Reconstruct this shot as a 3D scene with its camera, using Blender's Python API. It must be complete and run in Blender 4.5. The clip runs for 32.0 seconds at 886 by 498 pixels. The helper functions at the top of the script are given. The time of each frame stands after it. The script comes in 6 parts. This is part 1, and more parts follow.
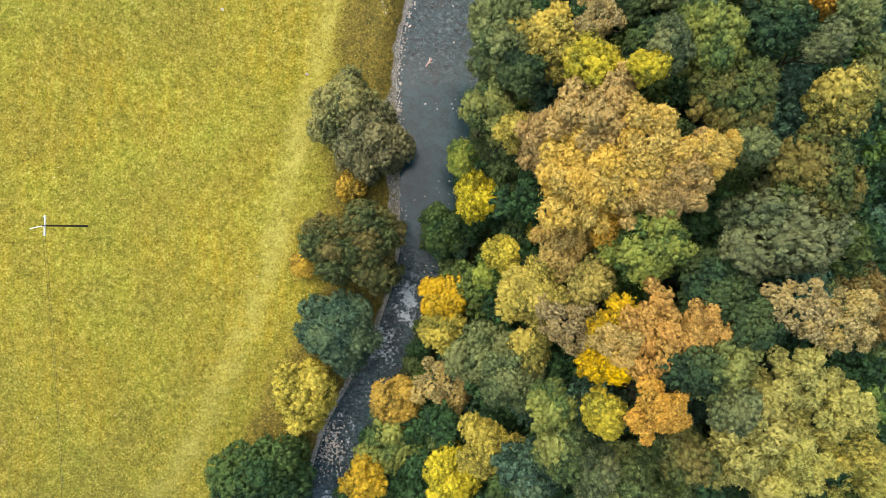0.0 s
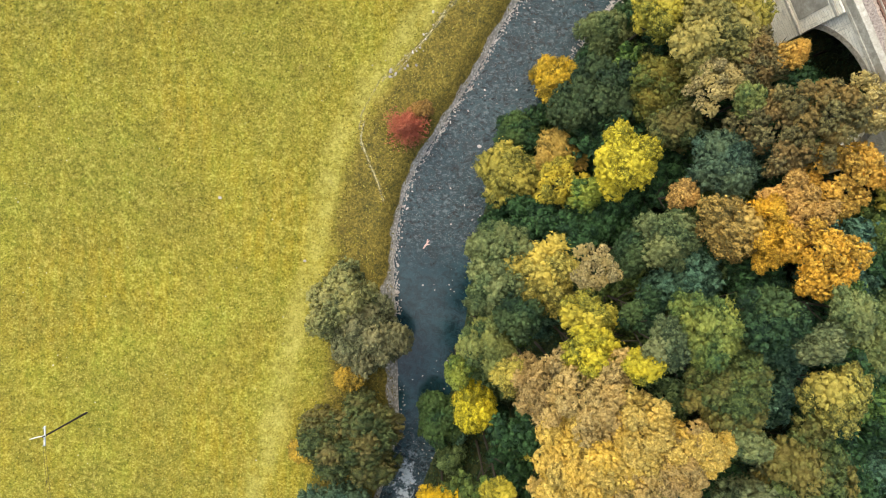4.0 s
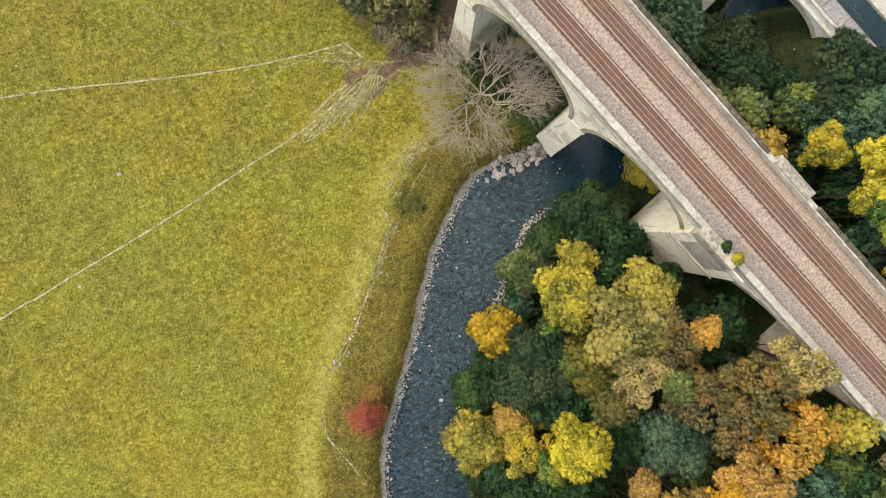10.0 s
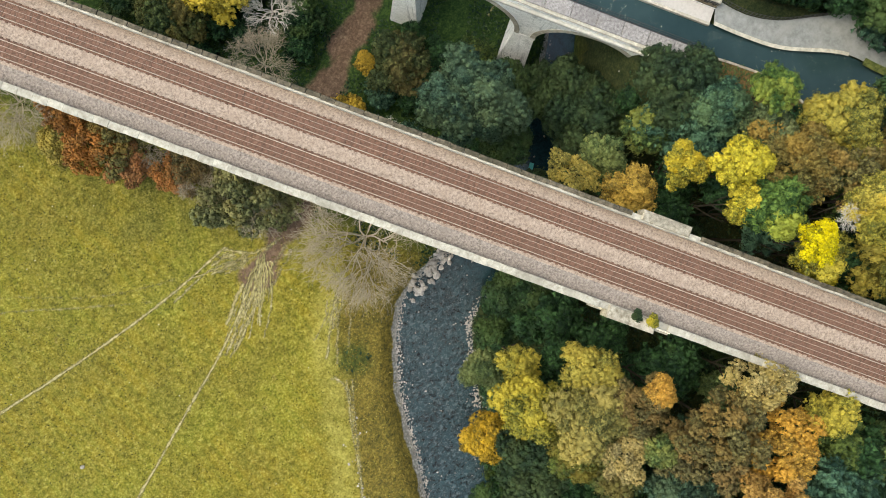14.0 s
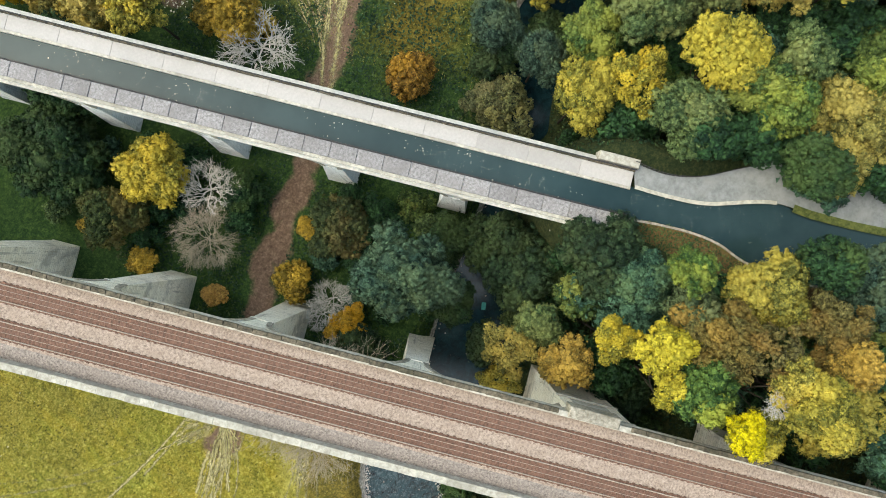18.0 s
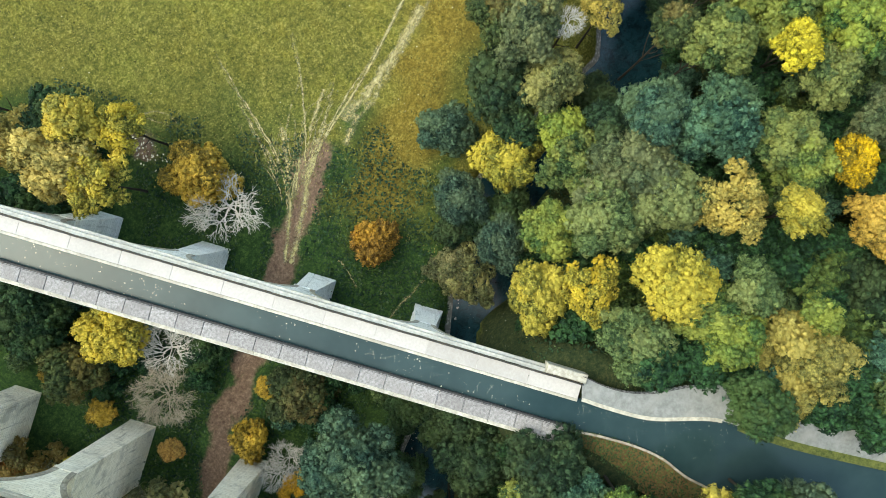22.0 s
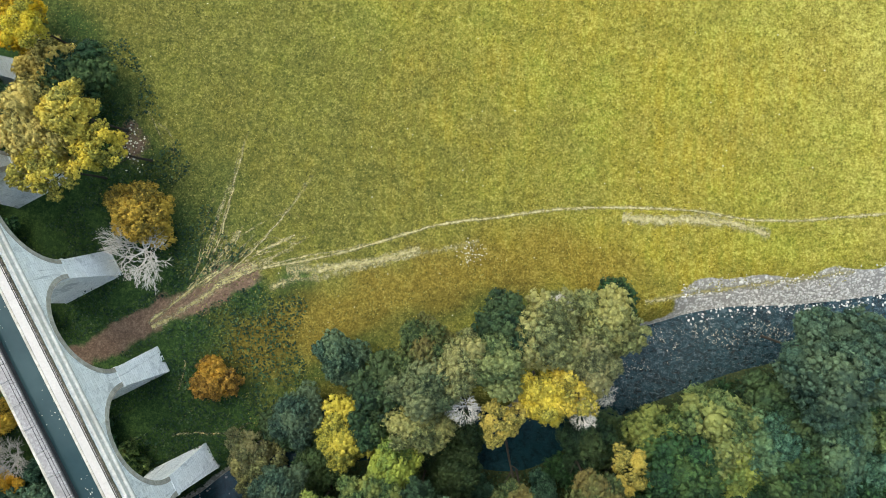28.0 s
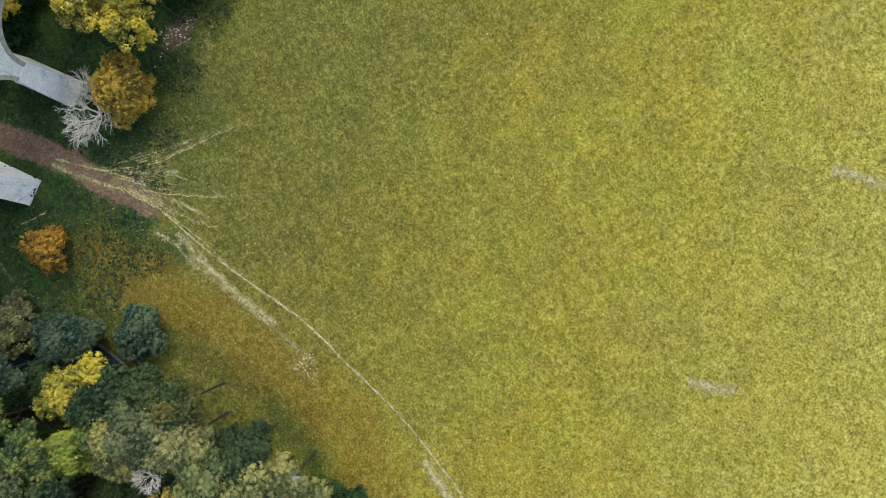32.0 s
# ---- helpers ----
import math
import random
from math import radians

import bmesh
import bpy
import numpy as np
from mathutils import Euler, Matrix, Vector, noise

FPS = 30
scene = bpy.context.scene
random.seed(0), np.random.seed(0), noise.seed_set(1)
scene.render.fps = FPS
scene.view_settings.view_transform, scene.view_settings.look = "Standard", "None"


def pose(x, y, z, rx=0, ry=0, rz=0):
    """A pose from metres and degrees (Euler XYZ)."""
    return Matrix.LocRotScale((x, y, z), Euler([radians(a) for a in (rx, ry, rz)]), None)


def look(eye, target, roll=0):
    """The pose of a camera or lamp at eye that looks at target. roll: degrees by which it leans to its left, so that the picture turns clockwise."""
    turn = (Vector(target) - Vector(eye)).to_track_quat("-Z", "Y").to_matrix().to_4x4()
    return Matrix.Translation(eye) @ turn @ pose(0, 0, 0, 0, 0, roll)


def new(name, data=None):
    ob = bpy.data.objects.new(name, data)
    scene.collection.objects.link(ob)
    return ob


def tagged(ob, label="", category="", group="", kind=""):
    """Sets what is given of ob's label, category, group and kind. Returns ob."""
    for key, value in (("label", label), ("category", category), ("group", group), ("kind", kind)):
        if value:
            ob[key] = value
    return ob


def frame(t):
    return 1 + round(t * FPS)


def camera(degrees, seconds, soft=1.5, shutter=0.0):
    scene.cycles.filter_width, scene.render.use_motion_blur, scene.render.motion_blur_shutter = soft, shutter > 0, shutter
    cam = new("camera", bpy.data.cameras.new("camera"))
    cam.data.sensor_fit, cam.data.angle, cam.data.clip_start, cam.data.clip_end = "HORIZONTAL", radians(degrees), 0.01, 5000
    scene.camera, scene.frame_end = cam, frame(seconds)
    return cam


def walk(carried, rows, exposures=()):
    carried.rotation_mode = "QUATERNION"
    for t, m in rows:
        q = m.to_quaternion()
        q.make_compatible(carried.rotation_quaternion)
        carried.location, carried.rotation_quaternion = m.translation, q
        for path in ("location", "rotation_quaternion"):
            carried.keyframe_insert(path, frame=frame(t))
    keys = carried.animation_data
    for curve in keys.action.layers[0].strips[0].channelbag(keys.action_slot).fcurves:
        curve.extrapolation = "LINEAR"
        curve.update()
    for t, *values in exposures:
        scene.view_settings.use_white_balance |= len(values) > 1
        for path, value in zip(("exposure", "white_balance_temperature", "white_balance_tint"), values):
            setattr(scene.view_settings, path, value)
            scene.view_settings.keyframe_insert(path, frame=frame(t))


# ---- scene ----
# The camera: a drone that looks down; t, x, y, z, then degrees about x, y, z.
cam = camera(74.0, 32.0, soft=0.35)
PATH = [
    (0, -0.727, 1.579, 85.308, -1.99, -1.23, 2.40),
    (0.5, -0.940, 4.993, 85.292, -2.24, -1.30, 2.60),
    (1, -1.180, 8.448, 85.226, -2.45, -1.36, 2.72),
    (1.5, -1.376, 11.918, 85.108, -2.61, -1.40, 2.78),
    (2, -1.522, 15.383, 84.967, -2.70, -1.40, 2.79),
    (2.5, -1.638, 18.828, 84.841, -2.74, -1.40, 2.71),
    (3, -1.800, 22.275, 84.788, -2.74, -1.46, 2.51),
    (3.5, -1.922, 25.730, 84.776, -2.75, -1.55, 2.25),
    (4.5, -1.331, 32.344, 84.428, -2.49, -1.17, 2.28),
    (5.5, 0.176, 39.014, 84.045, -2.31, -0.70, 1.89),
    (6, 0.909, 42.528, 83.968, -2.38, -0.66, 1.30),
    (6.5, 1.728, 46.028, 83.910, -2.45, -0.68, 0.59),
    (7, 2.679, 49.387, 83.840, -2.46, -0.68, -0.31),
    (7.5, 3.723, 52.636, 83.766, -2.44, -0.68, -1.47),
    (8, 4.772, 55.774, 83.717, -2.46, -0.74, -2.91),
    (8.5, 5.806, 58.729, 83.717, -2.50, -0.90, -4.77),
    (9, 6.951, 61.384, 83.750, -2.53, -1.13, -7.43),
    (9.5, 8.341, 63.690, 83.773, -2.49, -1.35, -10.98),
    (10, 9.974, 65.742, 83.767, -2.44, -1.56, -15.09),
    (10.5, 11.775, 67.650, 83.745, -2.45, -1.78, -19.17),
    (11, 13.699, 69.406, 83.732, -2.48, -1.99, -22.94),
    (11.5, 15.733, 70.944, 83.739, -2.45, -2.18, -26.69),
    (12, 17.868, 72.274, 83.759, -2.33, -2.34, -30.72),
    (12.5, 20.093, 73.470, 83.783, -2.16, -2.47, -34.61),
    (13, 22.382, 74.549, 83.802, -1.99, -2.55, -37.63),
    (13.5, 24.743, 75.526, 83.781, -1.80, -2.53, -39.87),
    (14.5, 29.995, 77.501, 83.420, -1.73, -2.30, -44.28),
    (15.5, 35.456, 79.314, 83.113, -1.65, -1.84, -46.53),
    (16, 38.023, 80.240, 83.109, -1.51, -1.67, -47.16),
    (16.5, 40.525, 81.044, 83.219, -1.27, -1.44, -47.44),
    (17, 43.016, 81.686, 83.414, -0.94, -1.07, -47.53),
    (17.5, 45.565, 82.321, 83.636, -0.65, -0.64, -47.53),
    (18, 48.172, 83.226, 83.826, -0.53, -0.31, -47.52),
    (18.5, 50.747, 84.486, 83.933, -0.53, -0.20, -47.54),
    (19, 53.251, 85.884, 83.973, -0.53, -0.20, -47.57),
    (19.5, 55.764, 87.260, 84.013, -0.48, -0.18, -47.59),
    (20, 58.334, 88.672, 84.071, -0.46, -0.15, -47.59),
    (20.5, 60.935, 90.184, 84.113, -0.48, -0.15, -47.52),
    (21, 63.545, 91.735, 84.127, -0.50, -0.15, -47.21),
    (21.5, 66.154, 93.256, 84.147, -0.48, -0.13, -46.46),
    (22, 68.757, 94.820, 84.189, -0.46, -0.09, -45.21),
    (22.5, 71.360, 96.553, 84.227, -0.52, -0.08, -43.48),
    (23, 73.956, 98.441, 84.239, -0.67, -0.06, -41.35),
    (23.5, 76.514, 100.361, 84.222, -0.82, -0.01, -38.92),
    (24, 79.013, 102.270, 84.132, -0.89, 0.09, -36.09),
    (24.5, 81.542, 104.230, 83.847, -0.92, 0.30, -32.71),
    (25, 84.345, 106.439, 83.206, -1.11, 0.75, -28.66),
    (25.5, 87.284, 108.981, 82.576, -1.43, 1.29, -24.19),
    (26.5, 92.724, 113.793, 82.905, -1.48, 2.23, -14.99),
    (27.5, 96.591, 119.556, 83.911, -1.23, 2.74, -4.12),
    (28, 98.005, 122.857, 83.988, -1.23, 2.81, 1.65),
    (28.5, 99.187, 126.209, 83.991, -1.15, 2.87, 7.73),
    (29, 100.173, 129.520, 83.967, -0.98, 2.99, 13.61),
    (29.5, 100.899, 132.898, 83.916, -0.82, 3.12, 19.11),
    (30, 101.325, 136.350, 83.835, -0.69, 3.22, 24.42),
    (30.5, 101.498, 139.809, 83.709, -0.52, 3.30, 30.05),
    (31, 101.498, 143.228, 83.533, -0.24, 3.40, 36.58),
    (31.5, 101.293, 146.657, 83.333, 0.15, 3.54, 44.19),
    (32, 100.750, 150.215, 83.155, 0.52, 3.71, 52.44),
]
walk(cam, [(t, pose(x, y, z, rx, ry, rz)) for t, x, y, z, rx, ry, rz in PATH],
     [(0.0, 1.14, 7300, 4), (5.0, 1.07, 7250, 4), (9.0, 0.89, 7350, 4), (13.0, 0.85, 7300, 2), (15.5, 0.86, 6950, -2), (17.5, 0.91, 6900, -2), (22.0, 1.2, 6750, -7), (25.5, 1.28, 6700, -6), (28.0, 1.04, 6600, -2), (30.0, 0.77, 6550, 1), (32.0, 0.67, 6550, 2)])

# ---- light: a sun spread wide by thin cloud, from the north-west, under a bright sky ----
SUN_ELEVATION, SUN_AZIMUTH = 55.0, 320.0
world = bpy.data.worlds.new("sky")
scene.world = world
world.use_nodes = True
sky = world.node_tree.nodes.new("ShaderNodeTexSky")
sky.sky_type, sky.sun_disc = "NISHITA", False
sky.sun_elevation, sky.sun_rotation = radians(SUN_ELEVATION), radians(SUN_AZIMUTH)
sky.dust_density = 3.0
world.node_tree.links.new(sky.outputs[0], world.node_tree.nodes["Background"].inputs[0])
world.node_tree.nodes["Background"].inputs[1].default_value = 0.2
lamp = bpy.data.lights.new("sun", "SUN")
lamp.energy, lamp.angle, lamp.color = 0.72, radians(90), (1.0, 0.97, 0.9)
sun = new("sun", lamp)
az, el = radians(SUN_AZIMUTH), radians(SUN_ELEVATION)
toward = Vector((math.sin(az) * math.cos(el), math.cos(az) * math.cos(el), math.sin(el)))
sun.matrix_world = look(toward * 200, (0, 0, 0))

# ---- materials ----
rng = np.random.default_rng(7)


class Mat:
    """A node material with short ways to add noise, ramps and mixes."""

    def __init__(self, name, rough=0.85, spec=0.25):
        self.m = bpy.data.materials.new(name)
        self.m.use_nodes = True
        self.nt = self.m.node_tree
        self.b = self.nt.nodes["Principled BSDF"]
        self.b.inputs["Roughness"].default_value = rough
        self.b.inputs["Specular IOR Level"].default_value = spec

    def n(self, kind, **sockets):
        node = self.nt.nodes.new("ShaderNode" + kind)
        for k, v in sockets.items():
            self.set(node, k.replace("_", " "), v)
        return node

    def set(self, node, key, v):
        sock = node.inputs[int(key[1:])] if key[0] == "i" and key[1:].isdigit() else node.inputs[key]
        if isinstance(v, bpy.types.NodeSocket):
            self.nt.links.new(v, sock)
        else:
            sock.default_value = v

    def coords(self, kind="Object"):
        return self.n("TexCoord").outputs[kind]

    def pos(self):
        return self.n("NewGeometry").outputs["Position"]

    def noise(self, scale, detail=4.0, vec=None, rough=0.6, distort=0.0):
        node = self.n("TexNoise", Scale=scale, Detail=detail, Roughness=rough, Distortion=distort)
        self.set(node, "Vector", vec if vec is not None else self.pos())
        return node.outputs["Fac"]

    def ramp(self, fac, *stops):
        node = self.n("ValToRGB")
        e = node.color_ramp.elements
        while len(e) < len(stops):
            e.new(0.5)
        for el_, (p, c) in zip(e, stops):
            el_.position, el_.color = p, (*c, 1) if len(c) == 3 else c
        self.set(node, "Fac", fac)
        return node.outputs["Color"]

    def step(self, fac, lo, hi, a=0.0, b=1.0):
        node = self.n("MapRange")
        self.set(node, "Value", fac)
        for k, v in (("From Min", lo), ("From Max", hi), ("To Min", a), ("To Max", b)):
            self.set(node, k, v)
        return node.outputs["Result"]

    def math(self, op, a, b=0.0):
        node = self.nt.nodes.new("ShaderNodeMath")
        node.operation = op
        self.set(node, "i0", a), self.set(node, "i1", b)
        return node.outputs[0]

    def mix(self, fac, a, b, mode="MIX"):
        node = self.nt.nodes.new("ShaderNodeMix")
        node.data_type, node.blend_type = "RGBA", mode
        for i, v in ((0, fac), (6, a), (7, b)):
            if isinstance(v, bpy.types.NodeSocket):
                self.nt.links.new(v, node.inputs[i])
            else:
                node.inputs[i].default_value = v if i == 0 else (*v, 1)
        return node.outputs[2]

    def attr(self, name):
        node = self.nt.nodes.new("ShaderNodeAttribute")
        node.attribute_name = name
        return node.outputs["Fac"]

    def island(self):
        return self.n("NewGeometry").outputs["Random Per Island"]

    def random(self):
        return self.n("ObjectInfo").outputs["Random"]

    def colour(self, c):
        self.set(self.b, "Base Color", c if isinstance(c, bpy.types.NodeSocket) else (*c, 1))
        return self

    def bump(self, height, strength=0.5, distance=0.1):
        node = self.n("Bump", Strength=strength, Distance=distance)
        self.set(node, "Height", height)
        self.nt.links.new(node.outputs[0], self.b.inputs["Normal"])
        return self


def leaf_material(name, dark, light, tip, gloss=0.6, patch=0.35):
    """Leaves that differ one by one, tuft by tuft and bough by bough, with turned boughs."""
    m = Mat(name, gloss, 0.2)
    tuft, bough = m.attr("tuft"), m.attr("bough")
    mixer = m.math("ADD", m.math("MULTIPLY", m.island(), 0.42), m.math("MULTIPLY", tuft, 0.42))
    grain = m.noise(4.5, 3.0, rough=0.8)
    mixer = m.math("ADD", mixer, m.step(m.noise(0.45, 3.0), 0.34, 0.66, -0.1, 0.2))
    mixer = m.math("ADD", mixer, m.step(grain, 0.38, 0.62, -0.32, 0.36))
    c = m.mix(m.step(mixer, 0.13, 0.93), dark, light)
    turned = m.math("ADD", m.math("MULTIPLY", m.noise(0.35, 4.0, rough=0.65), 0.9), m.math("MULTIPLY", m.math("SUBTRACT", bough, 0.5), 0.35))
    c = m.mix(m.math("MULTIPLY", m.step(turned, 0.34, 0.62), patch), c, tip)
    v = m.n("HueSaturation", Hue=m.step(m.random(), 0, 1, 0.496, 0.504), Saturation=m.step(m.random(), 0, 1, 0.88, 1.06), Value=m.step(m.random(), 0, 1, 0.82, 1.18))
    m.set(v, "Color", c)
    m.colour(v.outputs[0]).bump(grain, 0.9, 0.25)
    # light that comes through the leaf
    tr = m.n("BsdfTranslucent")
    m.set(tr, "Color", v.outputs[0])
    mx = m.n("MixShader", i0=0.08)
    out = m.nt.nodes["Material Output"]
    m.nt.links.new(m.b.outputs[0], mx.inputs[1]), m.nt.links.new(tr.outputs[0], mx.inputs[2])
    m.nt.links.new(mx.outputs[0], out.inputs[0])
    return m.m


LEAF = {
    "olive": leaf_material("leaf_olive", (0.026, 0.05, 0.02), (0.165, 0.215, 0.08), (0.33, 0.34, 0.12), patch=0.45),
    "mixed": leaf_material("leaf_mixed", (0.024, 0.046, 0.014), (0.13, 0.17, 0.045), (0.34, 0.22, 0.045), patch=0.4),
    "bluegreen": leaf_material("leaf_bluegreen", (0.012, 0.036, 0.024), (0.1, 0.185, 0.11), (0.2, 0.27, 0.11), patch=0.4),
    "yellow": leaf_material("leaf_yellow", (0.08, 0.09, 0.018), (0.43, 0.375, 0.06), (0.66, 0.52, 0.075), patch=0.65),
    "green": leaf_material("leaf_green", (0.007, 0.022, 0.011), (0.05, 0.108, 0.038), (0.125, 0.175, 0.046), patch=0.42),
    "amber": leaf_material("leaf_amber", (0.13, 0.1, 0.016), (0.64, 0.41, 0.04), (0.78, 0.5, 0.045), patch=0.6),
    "vivid": leaf_material("leaf_vivid_yellow", (0.16, 0.15, 0.014), (0.7, 0.58, 0.04), (0.84, 0.68, 0.05), patch=0.6),
    "orange": leaf_material("leaf_orange", (0.24, 0.135, 0.022), (0.76, 0.465, 0.08), (0.78, 0.4, 0.047), patch=0.5),
    "gold": leaf_material("leaf_gold", (0.11, 0.11, 0.022), (0.57, 0.48, 0.09), (0.82, 0.6, 0.08), patch=0.65),
    "lime": leaf_material("leaf_lime", (0.02, 0.052, 0.016), (0.15, 0.225, 0.055), (0.46, 0.47, 0.085), patch=0.55),
    "larch": leaf_material("leaf_larch", (0.3, 0.215, 0.06), (0.68, 0.5, 0.155), (0.72, 0.43, 0.07), patch=0.4),
    "tan": leaf_material("leaf_tan", (0.2, 0.16, 0.06), (0.58, 0.47, 0.2), (0.62, 0.45, 0.12), patch=0.5),
    "sage": leaf_material("leaf_sage", (0.05, 0.06, 0.025), (0.27, 0.285, 0.11), (0.46, 0.4, 0.14), patch=0.5),
    "rust": leaf_material("leaf_rust", (0.1, 0.06, 0.02), (0.42, 0.235, 0.055), (0.5, 0.28, 0.05), patch=0.5),
    "russet": leaf_material("leaf_russet", (0.06, 0.055, 0.02), (0.24, 0.21, 0.075), (0.38, 0.22, 0.055), patch=0.5),
    "conifer": leaf_material("leaf_conifer", (0.16, 0.16, 0.035), (0.5, 0.48, 0.12), (0.62, 0.54, 0.12), patch=0.5),
    "ember": leaf_material("leaf_ember", (0.17, 0.075, 0.022), (0.58, 0.27, 0.06), (0.68, 0.26, 0.05), patch=0.5),
    "redbush": leaf_material("leaf_red", (0.35, 0.06, 0.022), (0.58, 0.14, 0.05), (0.45, 0.15, 0.05)),
}


def bark_material(name, a, b):
    m = Mat(name, 0.9, 0.1)
    f = m.noise(6.0, 5.0, m.coords())
    m.colour(m.mix(f, a, b)).bump(f, 0.6, 0.05)
    return m.m


BARK = bark_material("bark", (0.02, 0.017, 0.013), (0.07, 0.058, 0.045))
BROWN_BARK = bark_material("bark_brown", (0.24, 0.195, 0.135), (0.52, 0.45, 0.34))
PALE_BARK = bark_material("bark_pale", (0.36, 0.335, 0.285), (0.7, 0.66, 0.58))


def ground_material():
    m = Mat("meadow", 0.95, 0.1)
    fine, mid, big = m.noise(2.9, 6.0, rough=0.85), m.noise(0.42, 5.0, rough=0.65), m.noise(0.05, 4.0)
    tuft = m.math("ADD", m.math("MULTIPLY", fine, 0.6), m.math("MULTIPLY", m.noise(1.3, 5.0, rough=0.8), 0.4))
    tuft = m.step(tuft, 0.0, 1.0, -0.22, 1.22)
    grass = m.ramp(tuft, (0.36, (0.11, 0.085, 0.009)), (0.46, (0.23, 0.18, 0.017)), (0.54, (0.32, 0.25, 0.03)), (0.66, (0.52, 0.43, 0.1)))
    green = m.ramp(tuft, (0.36, (0.085, 0.095, 0.012)), (0.46, (0.175, 0.18, 0.022)), (0.54, (0.25, 0.245, 0.035)), (0.66, (0.44, 0.42, 0.1)))
    dry = m.ramp(tuft, (0.34, (0.12, 0.095, 0.012)), (0.5, (0.24, 0.19, 0.025)), (0.68, (0.46, 0.38, 0.1)))
    # mown lines, faint and wavering
    lines = m.n("TexWave", Scale=0.16, Distortion=3.0, Detail=3.0, Detail_Scale=0.6)
    m.set(lines, "Vector", m.pos())
    c = m.mix(m.step(big, 0.4, 0.62), grass, green)
    c = m.mix(m.step(lines.outputs["Fac"], 0.55, 0.95, 0.0, 0.5), c, green)
    c = m.mix(m.step(m.noise(0.12, 7.0, rough=0.8), 0.44, 0.62, 0.0, 0.45), c, m.ramp(tuft, (0.36, (0.085, 0.062, 0.01)), (0.5, (0.19, 0.14, 0.02)), (0.66, (0.38, 0.3, 0.07))))
    c = m.mix(m.step(mid, 0.5, 0.7, 0.0, 0.35), c, dry)
    c = m.mix(m.step(m.noise(0.06, 7.0, rough=0.8), 0.44, 0.62, 0.0, 0.6), c, m.ramp(tuft, (0.34, (0.08, 0.07, 0.012)), (0.5, (0.175, 0.14, 0.025)), (0.68, (0.36, 0.3, 0.075))))
    c = m.mix(m.step(m.noise(0.9, 3.0, rough=0.8), 0.66, 0.74, 0.0, 0.4), c, (0.42, 0.38, 0.16))
    c = m.mix(m.step(m.noise(0.55, 6.0, rough=0.8, distort=0.4), 0.52, 0.68, 0.0, 0.4), c, m.ramp(tuft, (0.36, (0.17, 0.15, 0.018)), (0.5, (0.34, 0.29, 0.045)), (0.66, (0.56, 0.49, 0.12))))
    c = m.mix(m.step(m.noise(0.24, 7.0, rough=0.78, distort=0.3), 0.5, 0.6, 0.0, 0.5), c, m.ramp(tuft, (0.36, (0.075, 0.08, 0.012)), (0.46, (0.15, 0.15, 0.02)), (0.54, (0.22, 0.2, 0.03)), (0.66, (0.42, 0.39, 0.1))))
    c = m.mix(m.math("MULTIPLY", m.attr("pale"), m.step(mid, 0.3, 0.6)), c, m.ramp(tuft, (0.34, (0.2, 0.18, 0.03)), (0.68, (0.5, 0.44, 0.12))))
    c = m.mix(m.math("MULTIPLY", m.attr("green"), m.step(mid, 0.2, 0.6, 0.7, 1.0)), c, m.ramp(tuft, (0.36, (0.03, 0.04, 0.012)), (0.46, (0.07, 0.078, 0.018)), (0.54, (0.11, 0.108, 0.026)), (0.66, (0.24, 0.215, 0.065))))
    c = m.mix(m.math("MULTIPLY", m.attr("straw"), m.step(mid, 0.3, 0.6, 0.5, 0.9)), c, m.ramp(tuft, (0.38, (0.11, 0.095, 0.018)), (0.5, (0.33, 0.29, 0.06)), (0.64, (0.58, 0.51, 0.15))))
    c = m.mix(m.attr("rough"), c, m.ramp(m.math("ADD", m.math("MULTIPLY", tuft, 0.8), m.math("MULTIPLY", mid, 0.2)), (0.38, (0.05, 0.046, 0.016)), (0.46, (0.1, 0.086, 0.022)), (0.54, (0.18, 0.135, 0.028)), (0.64, (0.3, 0.235, 0.06))))
    # dark green weeds, and the tree shade painted along the gallery edge
    c = m.mix(m.attr("lush_and_shade"), c, m.ramp(tuft, (0.34, (0.012, 0.028, 0.01)), (0.5, (0.03, 0.06, 0.016)), (0.68, (0.09, 0.135, 0.032))))
    c = m.mix(m.math("MULTIPLY", m.attr("orange"), 0.85), c, m.ramp(tuft, (0.34, (0.075, 0.052, 0.01)), (0.5, (0.18, 0.112, 0.016)), (0.68, (0.32, 0.22, 0.045))))
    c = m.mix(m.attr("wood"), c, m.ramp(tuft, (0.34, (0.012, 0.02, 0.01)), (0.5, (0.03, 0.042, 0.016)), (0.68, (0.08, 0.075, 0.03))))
    soil = m.ramp(tuft, (0.34, (0.075, 0.047, 0.032)), (0.5, (0.145, 0.094, 0.064)), (0.7, (0.26, 0.185, 0.125)))
    c = m.mix(m.step(m.math("ADD", m.attr("bare"), m.math("MULTIPLY", m.math("SUBTRACT", mid, 0.5), 1.8)), 0.3, 0.75), c, soil)
    stones = m.n("TexVoronoi", Scale=2.6)
    m.set(stones, "Vector", m.pos())
    g = m.mix(m.step(stones.outputs["Distance"], 0.0, 0.6), (0.58, 0.55, 0.5), (0.24, 0.225, 0.2))
    c = m.mix(m.step(m.math("ADD", m.attr("gravel"), m.math("MULTIPLY", m.math("SUBTRACT", mid, 0.5), 0.8)), 0.4, 0.6), c, g)
    hv = m.n("HueSaturation", Saturation=1.0, Value=1.06)
    m.set(hv, "Color", c)
    m.colour(hv.outputs[0]).bump(m.math("ADD", m.math("MULTIPLY", fine, 0.6), mid), 0.9, 0.35)
    return m.m


GROUND = ground_material()


